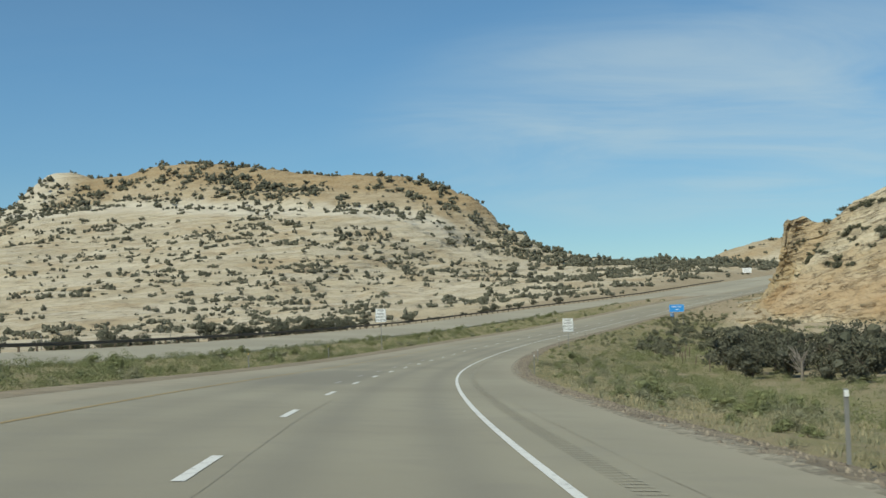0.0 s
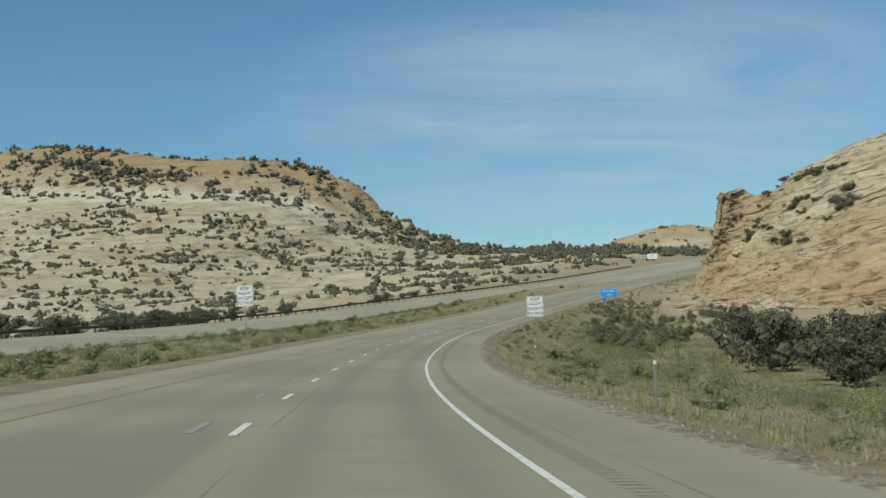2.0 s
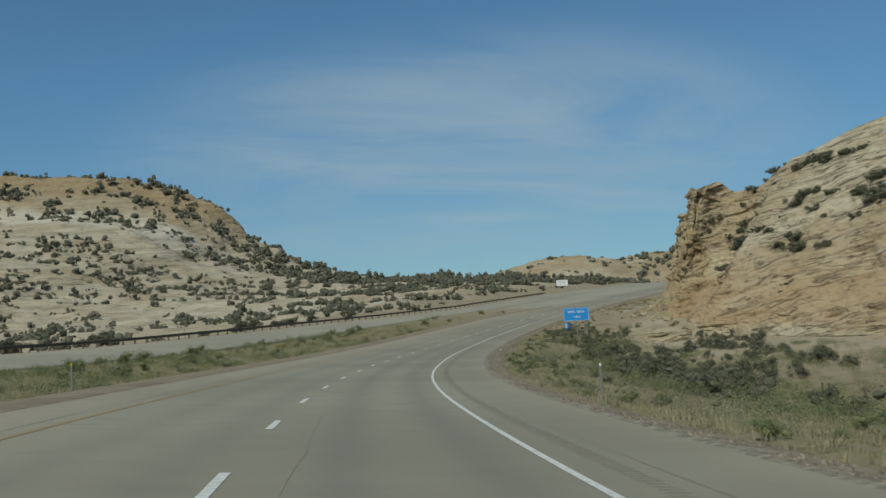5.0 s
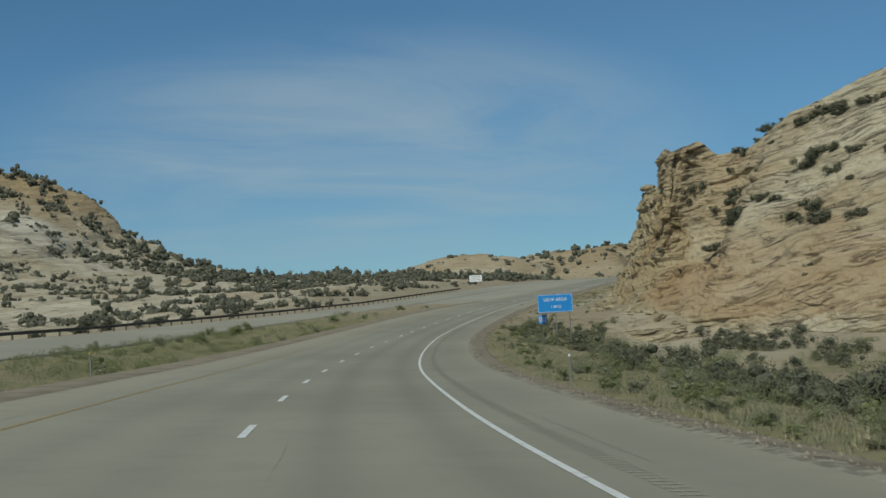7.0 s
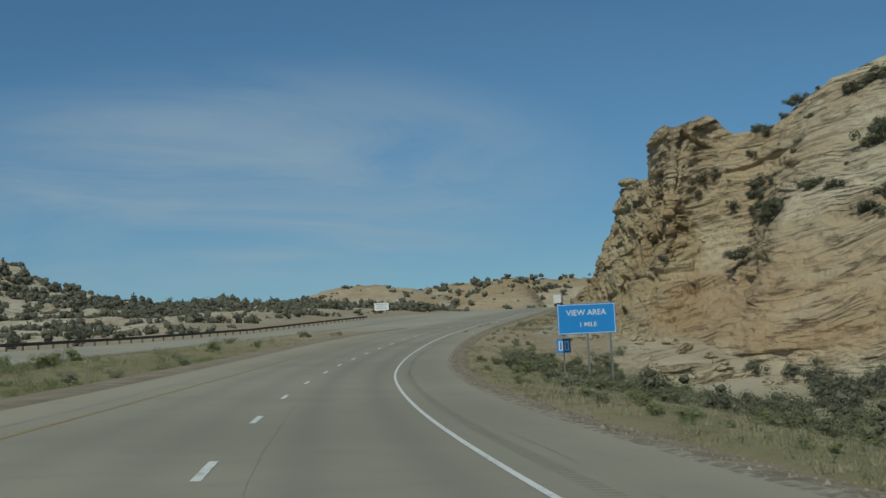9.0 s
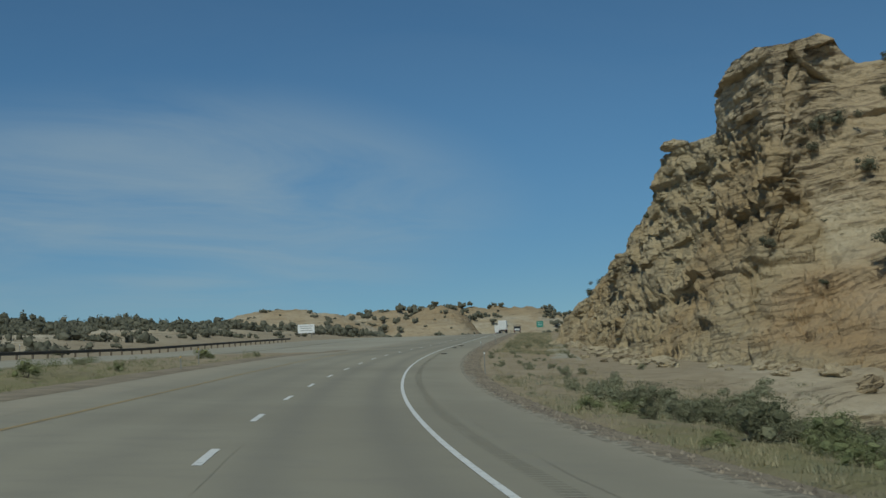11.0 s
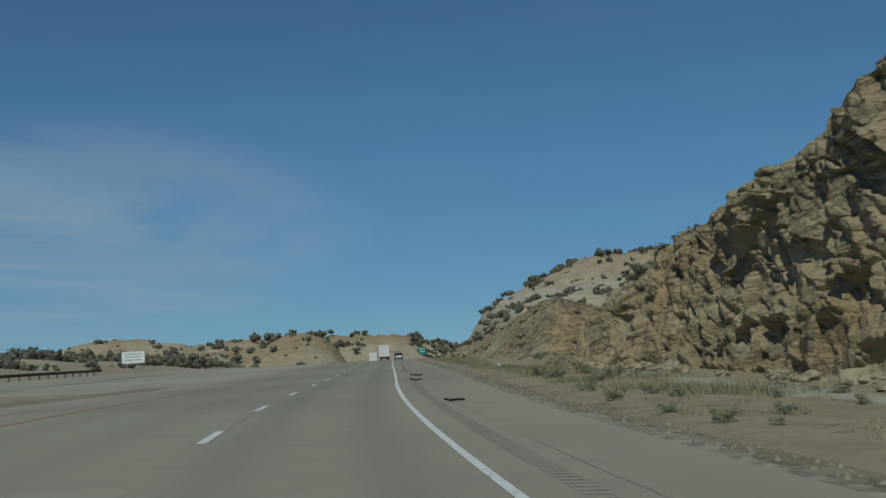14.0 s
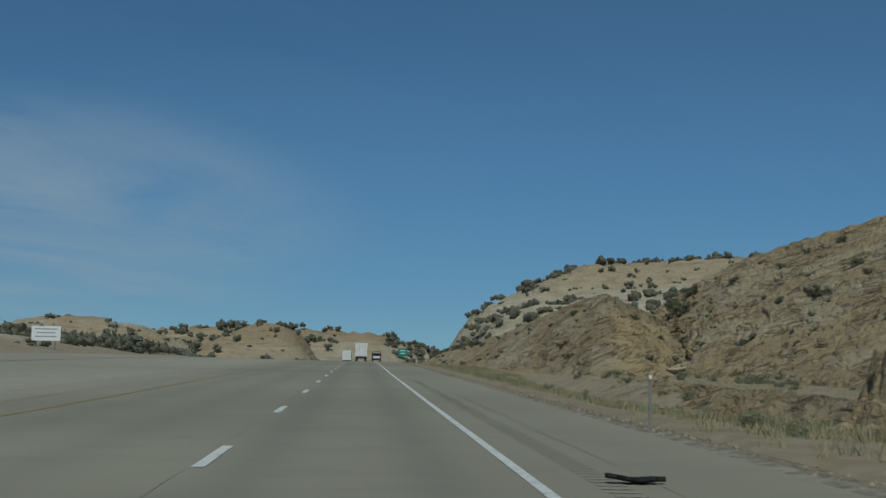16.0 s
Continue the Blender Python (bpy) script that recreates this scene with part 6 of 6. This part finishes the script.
def delineators():
    def proto(amber):
        root = new("delineator_post")
        bm = bmesh.new()
        add_box(bm, 0, 0, 0.5, 0.058, 0.03, 1.3, 0.006)
        add_box(bm, 0.03, 0.02, 0.5, 0.012, 0.03, 1.28)
        part("post", bm, M["post_grey"], root)
        bm = bmesh.new()
        add_box(bm, 0, -0.024, 1.09, 0.062, 0.012, 0.085, 0.004)
        part("reflector", bm, M["reflector_amber"] if amber else M["reflector"], root, "amber reflector" if amber else "white reflector")
        return tagged(root, "thin grey roadside delineator post with an amber reflector" if amber else "thin grey roadside delineator post with a white reflector", "post", "delineator posts")
    for amber, spots in ((False, [(16.5, 6.0), (80.6, 6.4), (111.3, 7.0), (172, 7.3), (222.4, 6.5), (356.2, 5.85), (406, 5.25), (434.5, 5.7), (500, 6.2), (560, 6.2)]),
                         (True, [(78, -10.6), (113, -11.0), (180, -11.2), (236, -11.2), (294, -12.2), (355, -10.6), (367, -12.0)]),
                         (False, [(s, -37.6) for s in range(80, 440, 36)])):
        first = proto(amber)
        for i, (s, l) in enumerate(spots):
            ob = first if i == 0 else copy_thing(first, Matrix.Identity(4))
            stand(ob, s, l, None if l > -30 else far_road_height(s)[1] + 0.25, turn=rng.uniform(-8, 8))


delineators()


def fence():
    r = np.random.default_rng(61)
    post = tagged(new("fence_post"), "weathered wooden fence post leaning in the scrub", "post", "fence posts")
    bm = bmesh.new()
    add_tube(bm, (0, 0, -0.3), (0.05, 0.02, 1.45), 0.07, 0.055, 7)
    part("stake", bm, M["timber"], post)
    for i, (s, l) in enumerate([(175, 23), (181, 23.5), (187, 22), (193, 23), (199, 22.6), (205, 24), (212, 22), (160, 24), (150, 25), (218, 23)]):
        ob = post if i == 0 else copy_thing(post, Matrix.Identity(4))
        stand(ob, s, l)
        ob.rotation_euler = (r.normal() * 0.08, r.normal() * 0.08, r.uniform(0, 6))


fence()


def guardrail():
    root = tagged(new("guardrail"), "weathered steel guard rail on posts along the far carriageway", "guard rail")
    prof = [(0.0, 0.42), (0.05, 0.46), (0.05, 0.52), (0.0, 0.57), (0.0, 0.60), (0.05, 0.65), (0.05, 0.71), (0.0, 0.75)]
    prof = [(y + 0.0, z) for y, z in prof] + [(y - 0.012, z) for y, z in prof[::-1]]
    s = np.arange(-70, 537, 2.0)
    c = on_road(s, 0 * s)
    r = np.stack([np.interp(s, S, RIGHT[:, j]) for j in range(3)], -1)
    nr, fr = far_road_height(s)
    k = len(prof)
    V = np.empty((len(s), k + 1, 3))
    for j, (y, z) in enumerate(prof + prof[:1]):
        V[:, j] = c + r * (-36.9 + y)
        V[:, j, 2] += fr + z
    put("beam", mesh_from("beam", V.reshape(-1, 3), grid_faces(len(s), k + 1)), M["rail_steel"], root, "rusty corrugated steel beam")
    bm = bmesh.new()
    add_box(bm, 0, 0, 0.2, 0.15, 0.2, 1.1, 0.01)
    first = part("post", bm, M["timber"], root)
    me = first.data
    for i, sv in enumerate(np.arange(-66, 535, 3.81)):
        ob = first if i == 0 else put("post", me, None, root)
        p = on_road(sv, 0) + np.array([np.interp(sv, S, RIGHT[:, j]) for j in range(3)]) * -37.05
        ob.matrix_basis = Matrix.Translation((p[0], p[1], p[2] + far_road_height(sv)[1])) @ Matrix.Rotation(heading(sv), 4, "Z")


guardrail()

# ---- side track, rumble strip and tyre shreds ----


def side_track():
    s = np.arange(372, 463, 1.0)
    lats = np.array([11.0, 11.3, 12.4, 13.4, 13.7])
    P = on_road(s[:, None], lats[None, :])
    z = at_ground(P[:, 2, 0], P[:, 2, 1])[:, 2]
    k = np.ones(9) / 9
    z = np.convolve(np.pad(z, 4, mode="edge"), k, "valid")
    z = z - 0.4 * np.clip(1 - np.minimum(s - 372, 462 - s) / 8, 0, 1)
    P[..., 2] = z[:, None] + np.array([-0.3, 0.03, 0.05, 0.03, -0.3])[None, :]
    me = mesh_from("side_track", P.reshape(-1, 3), grid_faces(len(s), 5)[:, ::-1], smooth=True)
    tagged(put("side_track", me, M["asphalt_dusty"]), "narrow old paved track below the rock cut", "track", kind="structure")


side_track()


m_, nt_, b_ = material("groove", 0.9)
nt_.links.new(mixc(nt_, ranged(nt_, noise_tex(nt_, position(nt_), 1.5, 4), 0.4, 0.6), (0.37, 0.345, 0.27), (0.41, 0.38, 0.295)), b_.inputs["Base Color"])
M["groove"] = m_


def rumble():
    s = np.arange(-10, 470, 0.32)
    a = on_road(s, 2.42, 0.006)
    b = on_road(s, 2.72, 0.006)
    c = on_road(s + 0.07, 2.72, 0.006)
    d = on_road(s + 0.07, 2.42, 0.006)
    V = np.stack([a, b, c, d], 1).reshape(-1, 3)
    tagged(put("rumble_strip", mesh_from("rumble_strip", V, np.arange(len(V)).reshape(-1, 4)), M["groove"]), "milled rumble grooves along the shoulder", "rumble strip", kind="stuff")


rumble()


def tyre_shred(s, lat, length, seed, turn):
    r = np.random.default_rng(seed)
    bm = bmesh.new()
    n = 14
    rows = []
    for i in range(n + 1):
        t = i / n
        x = (t - 0.5) * length
        w = 0.09 * (1 + 0.5 * r.normal()) * (0.4 + math.sin(math.pi * min(max(t, 0.06), 0.94)))
        y = 0.02 * math.sin(3.1 * t + seed) * length * 0.4
        z = 0.02 + 0.015 * abs(math.sin(4 * t + seed)) + 0.03 * max(0.0, 0.35 - t) / 0.35
        rows.append([bm.verts.new((x, y + q * max(w, 0.03), z + dz)) for q, dz in ((-1, 0), (-0.8, 0.03), (0.8, 0.03), (1, 0), (0.8, -0.02), (-0.8, -0.02))])
    for p, q in zip(rows, rows[1:]):
        for j in range(6):
            bm.faces.new((p[j], p[(j + 1) % 6], q[(j + 1) % 6], q[j]))
    bm.faces.new(rows[0])
    bm.faces.new(rows[-1])
    ob = part("tyre_shred", bm, M["rubber"])
    p = on_road(s, lat - side(s), 0.01)
    ob.matrix_basis = Matrix.Translation(p) @ Matrix.Rotation(heading(s) + radians(turn), 4, "Z")
    return tagged(ob, "torn black strip of tyre tread on the shoulder", "debris", "tyre shreds")


tyre_shred(421.0, 2.58, 0.58, 1, 3)
tyre_shred(390.8, 2.72, 0.5, 2, 3)
tyre_shred(412.1, 2.37, 0.45, 4, 2)

# ---- vehicles ahead ----


def wheel(parent, x, y, z, r=0.5, w=0.28):
    t = bmesh.new()
    add_tube(t, (-w / 2, 0, 0), (w / 2, 0, 0), r, None, 20)
    bmesh.ops.bevel(t, geom=[e for e in t.edges if len(e.link_faces) == 2 and any(len(f.verts) > 4 for f in e.link_faces)], offset=0.05, segments=2, affect="EDGES")
    ty = moved(part("wheel", t, M["rubber"], parent, "black tyre"), x, y, z)
    b = bmesh.new()
    add_tube(b, (-w / 2 - 0.01, 0, 0), (w / 2 + 0.01, 0, 0), r * 0.55, None, 16)
    part("rim", b, M["steel"], ty, "steel rim")


def semi_truck(s, lat, side):
    root = new("semi_truck")
    bm = bmesh.new()
    add_box(bm, 0, 7.0, 2.62, 2.59, 14.0, 2.86, 0.04)
    part("trailer_body", bm, side, root, "white box trailer")
    for x in (-0.64, 0.64):
        bm = bmesh.new()
        add_box(bm, x, -0.02, 2.62, 1.24, 0.05, 2.74, 0.012)
        d = part("rear_door", bm, M["trailer_white"], root, "white rear door")
        bm = bmesh.new()
        for k in (0.25, -0.25):
            add_tube(bm, (x + k, -0.065, 1.3), (x + k, -0.065, 3.95), 0.02, None, 6)
        part("lock_rod", bm, M["steel"], d)
    bm = bmesh.new()
    add_box(bm, 0, -0.03, 0.58, 2.3, 0.1, 0.12, 0.01)
    for x in (-0.5, 0.5):
        add_box(bm, x, 0, 0.88, 0.08, 0.08, 0.56)
    part("bumper", bm, M["steel"], root)
    for x in (-1.0, 1.0):
        bm = bmesh.new()
        add_box(bm, x, -0.05, 1.1, 0.35, 0.05, 0.1, 0.01)
        part("tail_lamp", bm, M["lamp_red"], root, "red tail lamp")
        bm = bmesh.new()
        add_box(bm, x * 0.92, 1.0, 0.62, 0.6, 0.02, 0.7)
        part("mud_flap", bm, M["rubber"], root, "black mud flap")
    bm = bmesh.new()
    add_box(bm, 0, 7.2, 1.05, 1.0, 13.0, 0.25, 0.02)
    part("chassis", bm, M["cab_dark"], root)
    for y in (1.7, 3.0, 13.0, 14.3, 18.4):
        for x in (-1.05, 1.05):
            wheel(root, x, y, 0.52)
    bm = bmesh.new()
    add_box(bm, 0, 15.6, 2.35, 2.4, 2.4, 2.9, 0.15)
    add_box(bm, 0, 18.2, 1.65, 2.2, 2.8, 1.5, 0.18)
    part("cab", bm, M["cab_dark"], root, "dark tractor cab")
    bm = bmesh.new()
    add_box(bm, 0, 16.86, 2.75, 2.0, 0.06, 0.8, 0.02)
    part("windscreen", bm, M["dark_glass"], root)
    for x in (-1.35, 1.35):
        bm = bmesh.new()
        add_box(bm, x, 16.6, 2.6, 0.25, 0.12, 0.6, 0.03)
        part("mirror", bm, M["cab_dark"], root)
        bm = bmesh.new()
        add_tube(bm, (x * 0.85, 14.5, 1.0), (x * 0.85, 14.5, 3.9), 0.08, None, 8)
        part("exhaust", bm, M["chrome"], root, "chrome exhaust stack")
    p, q = on_road(s, lat), on_road(s + 14, lat)
    d = Vector(q - p)
    root.matrix_basis = Matrix.Translation(p) @ Matrix.Rotation(heading(s + 7), 4, "Z") @ Matrix.Rotation(math.asin(d.z / d.length), 4, "X")
    return tagged(root, "white box semi trailer behind a dark tractor on the highway", "truck", "trucks ahead")


semi_truck(694, 0.0, M["trailer_white"])
semi_truck(790, -4.1, M["trailer_grey"])


def tow_truck(s, lat):
    root = new("tow_truck")
    bm = bmesh.new()
    add_box(bm, 0, 3.5, 0.95, 2.3, 7.0, 0.22, 0.03)
    part("flatbed", bm, M["cab_dark"], root, "dark steel flatbed")
    for y in (1.2, 2.2, 7.6):
        for x in (-0.95, 0.95):
            wheel(root, x, y, 0.48)
    bm = bmesh.new()
    add_box(bm, 0, 7.9, 1.75, 2.3, 1.8, 1.7, 0.15)
    part("cab", bm, M["cab_dark"], root, "dark cab")
    bm = bmesh.new()
    add_box(bm, 0, 2.9, 1.5, 1.8, 4.3, 0.62, 0.18)
    car = part("carried_car", bm, M["trailer_white"], root, "white car carried on the bed")
    bm = bmesh.new()
    add_box(bm, 0, 3.0, 2.02, 1.5, 2.2, 0.55, 0.16)
    part("car_roof", bm, M["dark_glass"], car, "dark glazed cabin")
    bm = bmesh.new()
    for x in (-1.05, 1.05):
        add_tube(bm, (x, 0.3, 1.0), (x, 0.3, 2.9), 0.06, None, 6)
    add_tube(bm, (-1.05, 0.3, 2.9), (1.05, 0.3, 2.9), 0.06, None, 6)
    part("rack", bm, M["cab_dark"], root)
    for x in (-1.0, 1.0):
        bm = bmesh.new()
        add_box(bm, x, -0.03, 0.95, 0.25, 0.05, 0.12)
        part("tail_lamp", bm, M["lamp_red"], root)
    p = on_road(s, lat)
    root.matrix_basis = Matrix.Translation(p) @ Matrix.Rotation(heading(s), 4, "Z") @ Matrix.Rotation(0.04, 4, "X")
    return tagged(root, "dark flatbed tow truck carrying a white car on the shoulder", "truck")


tow_truck(738, 3.9)
